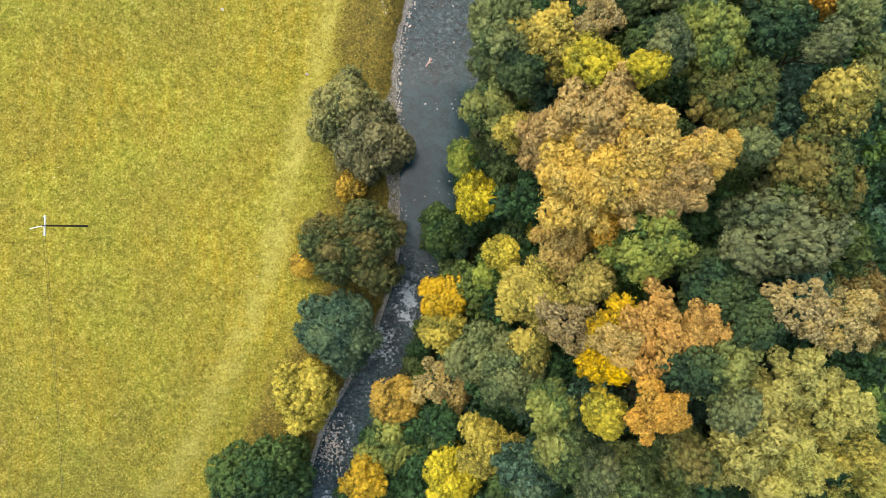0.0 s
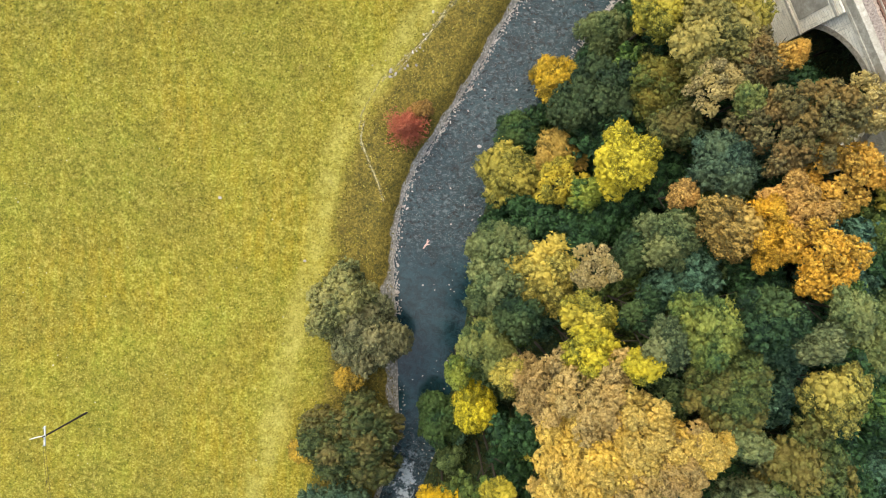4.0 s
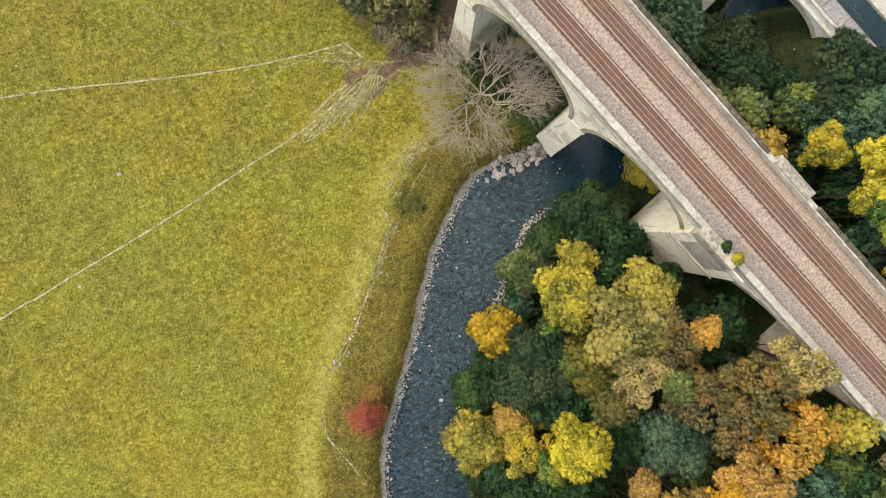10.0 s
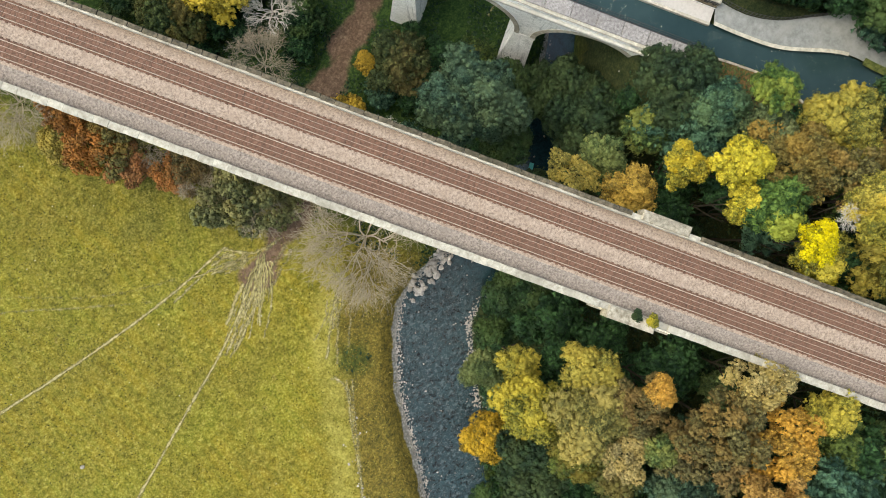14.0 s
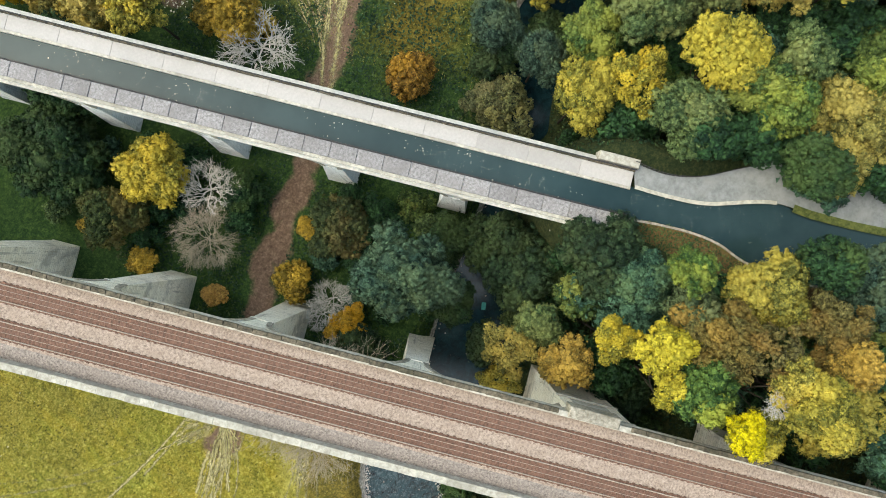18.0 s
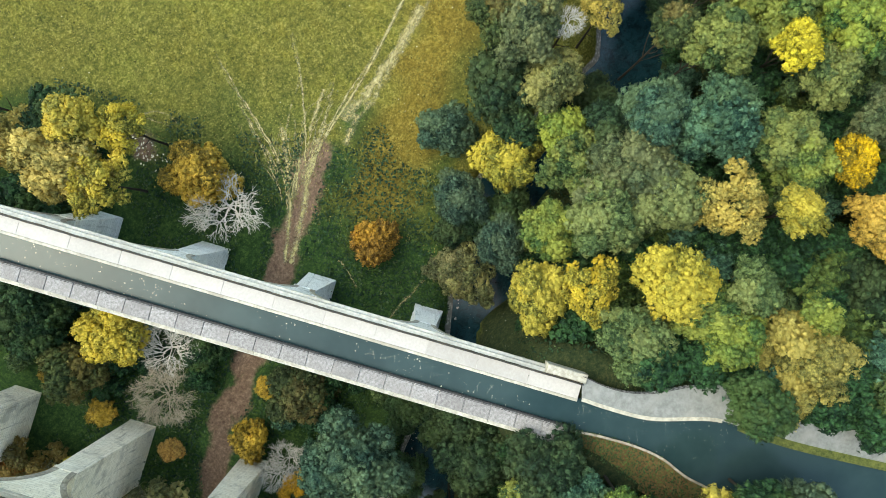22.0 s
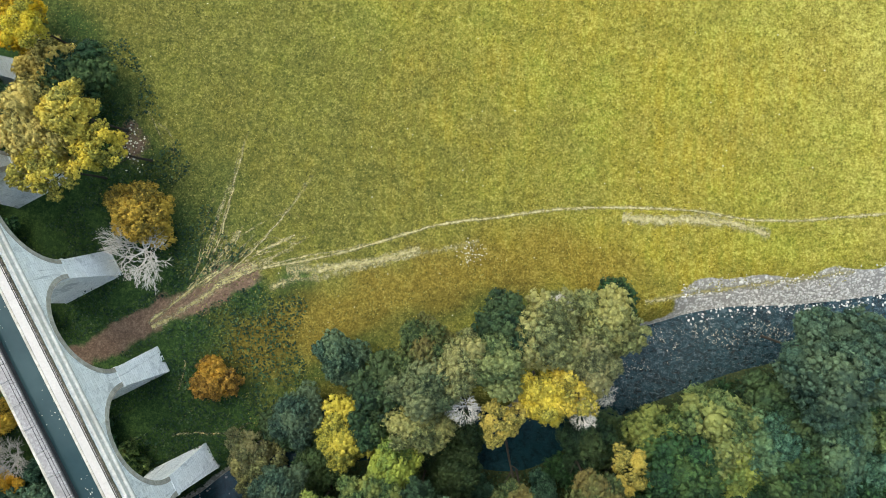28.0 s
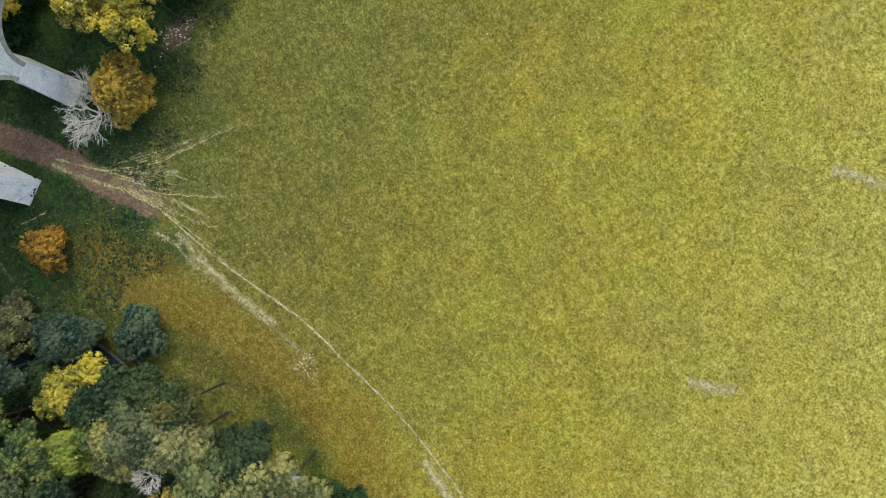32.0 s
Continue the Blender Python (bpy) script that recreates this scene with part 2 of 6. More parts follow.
def simple(name, a, b, scale=3.0, rough=0.85, bump=0.3, stain=None, spec=0.25, stained=0.75):
    m = Mat(name, rough, spec)
    v = m.pos()
    f, g = m.noise(scale, 6.0, v, 0.7), m.noise(scale * 0.13, 4.0, v)
    c = m.mix(m.step(f, 0.34, 0.66), a, b)
    if stain:
        c = m.mix(m.step(g, 0.48, 0.68, 0.0, stained), c, stain)
    hv = m.n("HueSaturation", Value=m.step(m.random(), 0, 1, 0.88, 1.1))
    m.set(hv, "Color", c)
    m.colour(hv.outputs[0]).bump(f, bump, 0.03)
    return m.m


def masonry(name, a, b, joint, stain, size=(0.9, 0.38)):
    m = Mat(name, 0.9, 0.15)
    sep = m.n("SeparateXYZ")
    m.set(sep, "Vector", m.coords())
    comb = m.n("CombineXYZ")
    m.set(comb, "X", m.math("ADD", sep.outputs[0], sep.outputs[1])), m.set(comb, "Y", sep.outputs[2])
    wav = m.n("CombineXYZ")
    m.set(wav, "X", m.step(m.noise(0.9, 3.0, m.coords()), 0.0, 1.0, -0.35, 0.35)), m.set(wav, "Y", m.step(m.noise(1.3, 3.0, m.coords()), 0.0, 1.0, -0.16, 0.16))
    bent = m.nt.nodes.new("ShaderNodeVectorMath")
    m.set(bent, "i0", comb.outputs[0]), m.set(bent, "i1", wav.outputs[0])
    br = m.n("TexBrick", Scale=1.0, Mortar_Size=0.02, Mortar_Smooth=0.6, Bias=0.0, Brick_Width=size[0], Row_Height=size[1])
    m.set(br, "Vector", bent.outputs[0])
    m.set(br, "Color1", (*a, 1)), m.set(br, "Color2", (*b, 1)), m.set(br, "Mortar", (*joint, 1))
    f, g = m.noise(2.5, 6.0, m.coords(), 0.75), m.noise(0.28, 6.0, m.coords(), 0.7)
    c = m.mix(m.step(f, 0.54, 0.72, 0.0, 0.45), br.outputs["Color"], stain)
    c = m.mix(m.step(g, 0.54, 0.64, 0.0, 0.55), c, stain)
    # streaks that water has drawn down the face
    run = m.n("CombineXYZ")
    m.set(run, "X", m.math("ADD", sep.outputs[0], sep.outputs[1])), m.set(run, "Y", m.math("MULTIPLY", sep.outputs[2], 0.07))
    c = m.mix(m.step(m.noise(1.6, 5.0, run.outputs[0], 0.7), 0.57, 0.66, 0.0, 0.6), c, stain)
    m.colour(c).bump(m.math("ADD", m.math("MULTIPLY", br.outputs["Fac"], -1.0), f), 0.7, 0.06)
    return m.m


VIA_STONE = masonry("viaduct_stone", (0.94, 0.87, 0.72), (0.83, 0.75, 0.59), (0.52, 0.46, 0.35), (0.31, 0.27, 0.2))
AQ_STONE = masonry("aqueduct_stone", (0.92, 0.91, 0.87), (0.8, 0.79, 0.75), (0.56, 0.55, 0.52), (0.3, 0.3, 0.285))
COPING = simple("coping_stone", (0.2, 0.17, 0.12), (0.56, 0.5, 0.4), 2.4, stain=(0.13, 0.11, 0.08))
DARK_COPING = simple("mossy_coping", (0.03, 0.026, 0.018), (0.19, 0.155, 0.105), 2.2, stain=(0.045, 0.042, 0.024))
LEDGE = simple("ledge_stone", (0.3, 0.27, 0.215), (0.56, 0.52, 0.43), 1.9, stain=(0.26, 0.235, 0.185))
PALE_LEDGE = simple("pale_ledge_stone", (0.42, 0.4, 0.355), (0.66, 0.635, 0.575), 2.0, stain=(0.4, 0.375, 0.33))
SLAB = simple("grey_slab", (0.15, 0.137, 0.132), (0.39, 0.365, 0.352), 3.4, bump=0.8, stain=(0.22, 0.2, 0.19))
TOWPATH = simple("towpath_gravel", (0.4, 0.365, 0.335), (0.47, 0.435, 0.4), 3.5, stain=(0.37, 0.34, 0.305), stained=0.5)
ASPHALT = simple("worn_asphalt", (0.19, 0.195, 0.185), (0.3, 0.305, 0.295), 1.6, stain=(0.33, 0.325, 0.3))
BALLAST = simple("ballast", (0.16, 0.115, 0.088), (0.45, 0.35, 0.275), 4.6, bump=1.0, stain=(0.29, 0.215, 0.165), stained=0.45)
GREY_BALLAST = simple("grey_ballast", (0.13, 0.105, 0.09), (0.4, 0.335, 0.285), 4.6, bump=1.0, stain=(0.24, 0.2, 0.17), stained=0.45)
RUST_BALLAST = simple("rusty_ballast", (0.075, 0.038, 0.025), (0.25, 0.135, 0.092), 4.4, bump=0.9, stain=(0.16, 0.09, 0.063), stained=0.5)
SLEEPER = simple("sleeper", (0.07, 0.038, 0.026), (0.23, 0.128, 0.088), 4.0, stain=(0.14, 0.082, 0.058))
RAIL = simple("rail_steel", (0.33, 0.26, 0.2), (0.52, 0.44, 0.36), 3.0, rough=0.5)
IRON = simple("black_iron", (0.02, 0.02, 0.022), (0.06, 0.055, 0.05), 6.0, rough=0.6)
SHINGLE = simple("pale_shingle", (0.34, 0.32, 0.29), (0.62, 0.59, 0.54), 1.5)
ROCK = simple("rock", (0.2, 0.18, 0.16), (0.52, 0.475, 0.43), 1.5, stain=(0.16, 0.14, 0.12))


def trail_material():
    m = Mat("dry_trail", 0.95, 0.1)
    f = m.noise(2.6, 6.0, rough=0.75)
    m.colour(m.ramp(f, (0.35, (0.19, 0.16, 0.065)), (0.52, (0.37, 0.32, 0.15)), (0.7, (0.56, 0.5, 0.29))))
    clear = m.n("BsdfTransparent")
    mx = m.n("MixShader")
    a = m.math("ADD", m.math("MULTIPLY", m.attr("worn"), 0.95), m.math("MULTIPLY", m.math("SUBTRACT", m.noise(1.1, 6.0, rough=0.75), 0.5), 1.7))
    m.set(mx, "i0", m.step(a, 0.22, 0.85, 0.0, 0.9))
    m.nt.links.new(clear.outputs[0], mx.inputs[1]), m.nt.links.new(m.b.outputs[0], mx.inputs[2])
    m.nt.links.new(mx.outputs[0], m.nt.nodes["Material Output"].inputs[0])
    return m.m


PALE_TRAIL = trail_material()
LITTER = simple("leaf_litter", (0.07, 0.045, 0.018), (0.22, 0.14, 0.05), 3.0, bump=0.8, stain=(0.12, 0.11, 0.03))
VERGE = simple("grass_verge", (0.045, 0.065, 0.014), (0.17, 0.18, 0.045), 2.5)
POLE_WOOD = simple("pole_wood", (0.03, 0.025, 0.02), (0.08, 0.065, 0.05), 5.0)
WHITE = simple("white_paint", (0.55, 0.55, 0.53), (0.75, 0.75, 0.72), 3.0)
FLAKE = simple("pale_flake", (0.4, 0.37, 0.27), (0.58, 0.54, 0.43), 1.0)


def river_material():
    """Shallow water over cobbles: stony where it runs quick, dark and smooth in the pools, broken white in the riffles,
    with sky reflection painted in.
    """
    m = Mat("river_water", 0.09, 0.4)
    pool, riffle = m.attr("pool"), m.attr("riffle")
    f, g = m.noise(1.9, 5.0, rough=0.75, distort=0.6), m.noise(0.12, 4.0)
    c = m.mix(m.step(g, 0.35, 0.65), (0.006, 0.024, 0.031), (0.016, 0.045, 0.055))
    c = m.mix(m.step(m.noise(0.8, 6.0, rough=0.8, distort=0.8), 0.44, 0.6, 0.0, 0.75), c, (0.003, 0.008, 0.01))
    still = m.math("SUBTRACT", 1.0, pool)
    bed = m.n("TexVoronoi", Scale=1.9)
    m.set(bed, "Vector", m.pos())
    cobble = m.math("MULTIPLY", m.step(bed.outputs["Distance"], 0.3, 0.1), m.step(m.noise(0.5, 6.0, rough=0.8), 0.5, 0.62))
    c = m.mix(m.math("MULTIPLY", m.math("MULTIPLY", cobble, still), 0.5), c, m.mix(m.noise(3.0, 2.0), (0.06, 0.058, 0.052), (0.34, 0.32, 0.28)))
    fleck = m.math("MULTIPLY", m.step(m.noise(3.6, 4.0, rough=0.85, distort=1.5), 0.6, 0.68), m.step(still, 0.0, 1.0, 0.1, 0.75))
    c = m.mix(fleck, c, (0.36, 0.38, 0.38))
    wave = m.n("TexNoise", Scale=1.5, Detail=5.0, Roughness=0.7, Distortion=0.8)
    flow = m.n("Mapping", Rotation=(0, 0, 0.9), Scale=(0.9, 1.4, 1.0))
    m.set(flow, "Vector", m.pos()), m.set(wave, "Vector", flow.outputs[0])
    # wave crests paler, troughs darker: reflected sky put into the water's colour
    ripple_glint = m.math("MULTIPLY", m.step(wave.outputs["Fac"], 0.53, 0.64), m.step(still, 0.0, 1.0, 0.08, 0.7))
    c = m.mix(ripple_glint, c, (0.085, 0.12, 0.135))
    c = m.mix(m.math("MULTIPLY", m.step(wave.outputs["Fac"], 0.45, 0.36), still), c, (0.002, 0.006, 0.008))
    # broken white water, with the pale sky reflection painted into it
    foam_glare = m.math("MULTIPLY", riffle, m.step(m.math("ADD", m.math("MULTIPLY", m.noise(0.3, 3.0), 0.6), m.math("MULTIPLY", m.noise(2.4, 5.0, rough=0.8), 0.4)), 0.53, 0.6, 0.0, 0.8))
    c = m.mix(foam_glare, c, (0.4, 0.46, 0.5))
    rough = m.math("ADD", 0.07, m.math("MULTIPLY", foam_glare, 0.4))
    m.set(m.b, "Roughness", rough)
    m.colour(c).bump(m.math("MULTIPLY", f, m.step(pool, 0.0, 1.0, 1.2, 0.12)), 0.9, 0.16)
    return m.m


def canal_material():
    m = Mat("canal_water", 0.1, 0.25)
    f, g = m.noise(0.8, 5.0, rough=0.7, distort=0.6), m.noise(0.12, 4.0)
    m.colour(m.mix(m.step(g, 0.35, 0.65), (0.016, 0.034, 0.036), (0.03, 0.054, 0.055))).bump(f, 0.05, 0.16)
    return m.m


RIVER, CANAL = river_material(), canal_material()


# ---- mesh helpers ----
def mesh(name, verts, faces, material, smooth=False):
    me = bpy.data.meshes.new(name)
    me.from_pydata([tuple(v) for v in verts], [], [tuple(f) for f in faces])
    if material:
        me.materials.append(material)
    if smooth:
        me.polygons.foreach_set("use_smooth", [True] * len(me.polygons))
    me.update()
    return me


def link(name, me, parent=None, label=""):
    ob = new(name, me)
    if parent:
        ob.parent = parent
    if label:
        tagged(ob, label)
    return ob


def box_data(x0, x1, y0, y1, z0, z1, taper=0.0, jit=0.0, chamfer=0.0):
    """A box whose top is narrower by taper, with chamfered top edges."""
    rows = [(z0, 0.0), (z1 - chamfer, taper)] + ([(z1, taper + chamfer)] if chamfer else [])
    v, f = [], []
    for z, k in rows:
        v += [(x0 + k, y0 + k, z), (x1 - k, y0 + k, z), (x1 - k, y1 - k, z), (x0 + k, y1 - k, z)]
    if jit:
        v = [tuple(c + rng.uniform(-jit, jit) for c in p) for p in v]
    f.append((3, 2, 1, 0))
    for r in range(len(rows) - 1):
        b = 4 * r
        for k in range(4):
            f.append((b + k, b + (k + 1) % 4, b + 4 + (k + 1) % 4, b + 4 + k))
    b = 4 * (len(rows) - 1)
    f.append((b, b + 1, b + 2, b + 3))
    return v, f


def box(name, parent, material, x0, x1, y0, y1, z0, z1, taper=0.0, jit=0.0, chamfer=0.0, label=""):
    v, f = box_data(x0, x1, y0, y1, z0, z1, taper, jit, chamfer)
    return link(name, mesh(name, v, f, material), parent, label)


def spline(points, n=10):
    p = np.array(points, float)
    out = []
    for i in range(len(p) - 1):
        a, b, c, d = p[max(i - 1, 0)], p[i], p[i + 1], p[min(i + 2, len(p) - 1)]
        for k in range(n):
            t = k / n
            out.append(0.5 * (2 * b + (c - a) * t + (2 * a - 5 * b + 4 * c - d) * t * t + (3 * b - a - 3 * c + d) * t ** 3))
    out.append(p[-1])
    return np.array(out)


def tube(points, radii, sides=5):
    v, f = [], []
    pts = [Vector(p) for p in points]
    for i, p in enumerate(pts):
        d = (pts[min(i + 1, len(pts) - 1)] - pts[max(i - 1, 0)]).normalized()
        a = d.orthogonal().normalized()
        b = d.cross(a)
        for k in range(sides):
            t = 2 * math.pi * k / sides
            v.append(p + (a * math.cos(t) + b * math.sin(t)) * radii[i])
        if i:
            o = sides * (i - 1)
            f += [(o + k, o + (k + 1) % sides, o + sides + (k + 1) % sides, o + sides + k) for k in range(sides)]
    f.append(tuple(range(sides))[::-1])
    f.append(tuple(len(v) - sides + k for k in range(sides)))
    return v, f


def join(parts):
    v, f = [], []
    for pv, pf in parts:
        o = len(v)
        v += list(pv)
        f += [tuple(i + o for i in q) for q in pf]
    return v, f


# ---- plan: river, hill and paths ----
RIVER_LINE = spline([(-25, -70, 3.2), (-18, -50, 3.2), (-14.5, -38, 2.7), (-12.3, -30, 2.7), (-9.0, -23, 2.6), (-6.0, -16.5, 2.5),
                     (-3.3, -8, 2.5), (-1.6, -1, 3.1), (-1.3, 5, 3.7), (-0.8, 14, 4.7), (-0.6, 23, 5.6), (0.6, 32, 5.6), (5, 41, 5.2),
                     (9.2, 48.5, 5.1), (13, 55.5, 5.3), (17, 61.3, 5.3), (21.8, 66, 5.0), (29.3, 67.2, 3.9)]).tolist()
RIVER_LINE = np.array(RIVER_LINE[:-1] + spline([(29.3, 67.2, 3.9), (35.5, 68.3, 4.6), (43.5, 72.6, 4.2), (52, 76, 4), (59.5, 79, 3.8), (65, 83.3, 3.8),
                     (72.5, 89, 4), (81, 93.3, 4), (91, 93.6, 4), (100, 93.2, 4), (106, 93.6, 4.2), (112.5, 98.6, 4.6), (120, 103.6, 5.2), (133.5, 108.6, 4.4),
                     (145, 110.6, 3.4), (158, 112.8, 3.4), (180, 117, 5), (215, 118, 5)]).tolist())
WATER_Z = -1.4
DV, NV = Vector((0.465, -0.885, 0)), Vector((0.885, 0.465, 0))
DA, NA = Vector((0.476, -0.879, 0)), Vector((0.879, 0.476, 0))
CANAL_N = spline([(67.45, 71.5), (69.2, 68.0), (71.6, 64.2), (76.4, 59.2), (78.7, 54.4), (82.1, 48.3), (90, 36), (100, 22)], 8)
CANAL_S = spline([(64.3, 69.6), (66.1, 66.8), (68.0, 63.3), (69.1, 60.2), (69.8, 56), (73, 49), (82, 36), (92, 20)], 8)


def to_line(x, y, line, chunk=20000):
    """Distance to a line of points, and on which hand of it (+1: right)."""
    d, hand, wide = np.empty(len(x)), np.empty(len(x)), np.empty(len(x))
    g = np.gradient(line[:, :2], axis=0)
    for a in range(0, len(x), chunk):
        dx, dy = x[a:a + chunk, None] - line[None, :, 0], y[a:a + chunk, None] - line[None, :, 1]
        q = dx * dx + dy * dy
        i = q.argmin(1)
        r = np.arange(len(i))
        d[a:a + chunk] = np.sqrt(q[r, i])
        hand[a:a + chunk] = np.where(g[i, 0] * dy[r, i] - g[i, 1] * dx[r, i] < 0, 1, -1)
        wide[a:a + chunk] = line[i, 2] if line.shape[1] > 2 else 0
    return d, hand, wide


def ss(v, a, b):
    t = np.clip((v - a) / (b - a), 0, 1)
    return t * t * (3 - 2 * t)


CANAL_MID = (CANAL_N[:len(CANAL_S)] + CANAL_S) / 2


def height(x, y):
    x, y = np.atleast_1d(np.asarray(x, float)), np.atleast_1d(np.asarray(y, float))
    d, hand, wide = to_line(x, y, RIVER_LINE)
    d = d - wide
    left = -2.0 + 2.4 * ss(d / (1 + 1.2 * ss(x, 124, 132)), -1.0, 3.2)
    right = -2.0 + 1.2 * ss(d, -1.0, 1.5) + 18.4 * ss(d, 1.0, 44.0)
    c, _, _ = to_line(x, y, CANAL_MID)
    right = right + (17.4 - right) * ss(-c, -13.0, -6.5) * (hand > 0)
    z = np.where(hand > 0, right, left)
    swell = 0.12 * np.sin(x * 0.21 + 1.3 * np.sin(y * 0.13)) + 0.1 * np.sin(y * 0.17 - x * 0.05)
    return z + swell * ss(d, 2, 8)


def ground_z(x, y):
    return float(height(x, y)[0])


TRACK = spline([(-44, -48), (-37, -36.4), (-31.6, -27.1), (-27.1, -14.6), (-23.4, -3), (-20.7, 10.8), (-17.8, 23), (-15.9, 33.9), (-12.9, 43.6), (-9, 50.9), (-3.6, 58.2), (2, 66), (6.9, 73.8), (14.9, 79.5)])
DIRT_ROAD = spline([(6.2, 86.8), (9.5, 88), (14.1, 89.4), (19, 91), (27.7, 98.5), (34.1, 101), (42, 104.2), (52.4, 109.6), (56.7, 111.9), (61, 114.4), (66, 117)])


def build_ground():
    def axis(lo, hi, step, far):
        core = np.arange(lo, hi + 1e-6, step)
        out, s, a, b = [], step, lo, hi
        left, right = [], []
        while a > -far:
            s *= 1.35
            a, b = a - s, b + s
            left.append(a), right.append(b)
        return np.array(left[::-1] + core.tolist() + right)
    xs, ys = axis(-72, 188, 0.65, 1600), axis(-58, 232, 0.65, 1600)
    gx, gy = np.meshgrid(xs, ys)
    x, y = gx.ravel(), gy.ravel()
    z = height(x, y)
    nx = len(xs)
    i = np.arange(len(x)).reshape(len(ys), nx)
    quads = np.stack([i[:-1, :-1], i[:-1, 1:], i[1:, 1:], i[1:, :-1]], -1).reshape(-1, 4)
    me = bpy.data.meshes.new("ground")
    me.vertices.add(len(x)), me.loops.add(quads.size), me.polygons.add(len(quads))
    me.vertices.foreach_set("co", np.stack([x, y, z], 1).ravel())
    me.loops.foreach_set("vertex_index", quads.ravel())
    me.polygons.foreach_set("loop_start", np.arange(0, quads.size, 4))
    me.polygons.foreach_set("use_smooth", np.ones(len(quads), bool))
    me.update(calc_edges=True)
    d, hand, wide = to_line(x, y, RIVER_LINE)
    d = d - wide
    wob = np.sin(x * 0.6 + 2 * np.sin(y * 0.37)) * 0.8 + np.sin(y * 0.9 + x * 0.3) * 0.5
    dt, ht, _ = to_line(x, y, TRACK)
    right = (hand > 0) * 1.0
    u, s = x * NV.x + y * NV.y, x * DV.x + y * DV.y
    ua = x * NA.x + y * NA.y
    left = hand < 0
    south = ss(-(u + wob), -58, -54)
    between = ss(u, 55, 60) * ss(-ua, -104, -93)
    north = ss(ua, 92, 100)
    lay = {}
    lay["pale"] = 0.95 * ss(-np.abs(dt + 0.35 * wob), -3.0, -0.3) * south * left
    lay["rough"] = left * ss(-(d + 0.5 * wob), -11.5, -8.5) * south * np.where(ht > 0, 1, 0.0) * ss(dt + 0.6 * wob, 0.4, 3.6)
    sth = ss(y - 0.35 * x + 3 * wob, 20, 70) * 0.16 + 0.16 * ss(-s + 3 * wob, 62, 95)
    lay["green"] = left * np.clip(0.45 * ss(-y + 0.2 * x + 3 * wob, -8, 34) + sth * ss(-u, -64, -54) + 0.85 * ss(u, 54, 64) * ss(-(ua + 4 * wob - 0.12 * x), -166, -116), 0, 1)
    dr, _, _ = to_line(x, y, DIRT_ROAD)
    lay["bare"] = np.maximum(ss(-(dr + 0.6 * wob), -3.2, -0.8), 0.75 * ss(-np.hypot((x - 48.2) * 1.5, (y - 134.4) * 0.75) - 0.8 * wob, -4.0, -1.5))
    dn, _, _ = to_line(x, y, spline([(66, 106), (74, 108.5), (84, 113), (95, 117), (108, 120), (116, 119)]))
    lay["orange"] = 0.65 * left * north * ss(-(dn + 1.2 * wob), -7.5, -1.5)
    lay["lush_and_shade"] = left * np.clip(between + ss(-(ua + 1.5 * wob), -115, -104) * north * ss(-(d + wob), -80, -65) + 0.7 * ss(-np.hypot(x - 8.9, (y - 69.5) * 1.3) - wob, -4.2, -1.2), 0, 1)
    fork = (((63.4, 111.6), 9.0), ((56.3, 103.8), 9.0), ((72.7, 115.1), 5.0), ((62.1, 107.5), 9.0), ((43.9, 124.5), 7.0), ((70.6, 106.5), 6.0))
    for (fx, fy), fr in fork:
        lay["lush_and_shade"] = np.maximum(lay["lush_and_shade"], left * north * ss(-np.hypot(x - fx, y - fy) - 1.3 * wob, -fr, -fr + 4))
    # dark margin beside the riverside trees: their shade put into the grass colour
    dg, _, _ = to_line(x, y, spline([(72.0, 98.7), (78.5, 104.2), (85.2, 109.3), (93.3, 112.4), (100.8, 114.1), (107.2, 113.8), (113.7, 111.7)]))
    lay["lush_and_shade"] = np.maximum(lay["lush_and_shade"], 0.75 * left * ss(-(dg + 0.8 * wob), -3.6, -0.8))
    lay["lush_and_shade"] = np.maximum(lay["lush_and_shade"], 0.42 * left * north * ss(-np.hypot(x - 55, y - 123) - 2.5 * wob, -17, -6))
    for (fx, fy), fr, much in (((2.4, 104.6), 8.0, 0.7), ((5.4, 99.2), 6.0, 0.7), ((-2.5, 110.0), 7.0, 0.6), ((7.0, 92.0), 6.0, 0.5), ((56.5, 126.0), 19.0, 0.9), ((66.0, 129.0), 17.0, 0.7)):
        lay["green"] = np.maximum(lay["green"], much * left * ss(-np.hypot(x - fx, y - fy) - 1.6 * wob, -fr, -0.3 * fr))
    lay["straw"] = left * ss(ua - 0.2 * x + 5 * wob, 145, 205)
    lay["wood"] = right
    lay["gravel"] = np.maximum(left * ss(-(np.abs(d - 0.35) + 0.25 * np.abs(wob)), -1.5, -0.3) * 0.9, np.maximum(left * ss(y, -1, 4) * (1 - ss(y, 17, 24)) * (1 - ss(x, 2, 6)) * ss(-(d - 0.4 * wob), -2.6, -1.6), left * ss(x, 124, 131) * ss(-(d - 0.5 * wob), -5.6, -4.0) * 1.3))
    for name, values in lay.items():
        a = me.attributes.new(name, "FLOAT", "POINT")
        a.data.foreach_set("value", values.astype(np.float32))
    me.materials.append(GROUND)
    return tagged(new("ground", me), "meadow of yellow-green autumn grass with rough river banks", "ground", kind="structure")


build_ground()


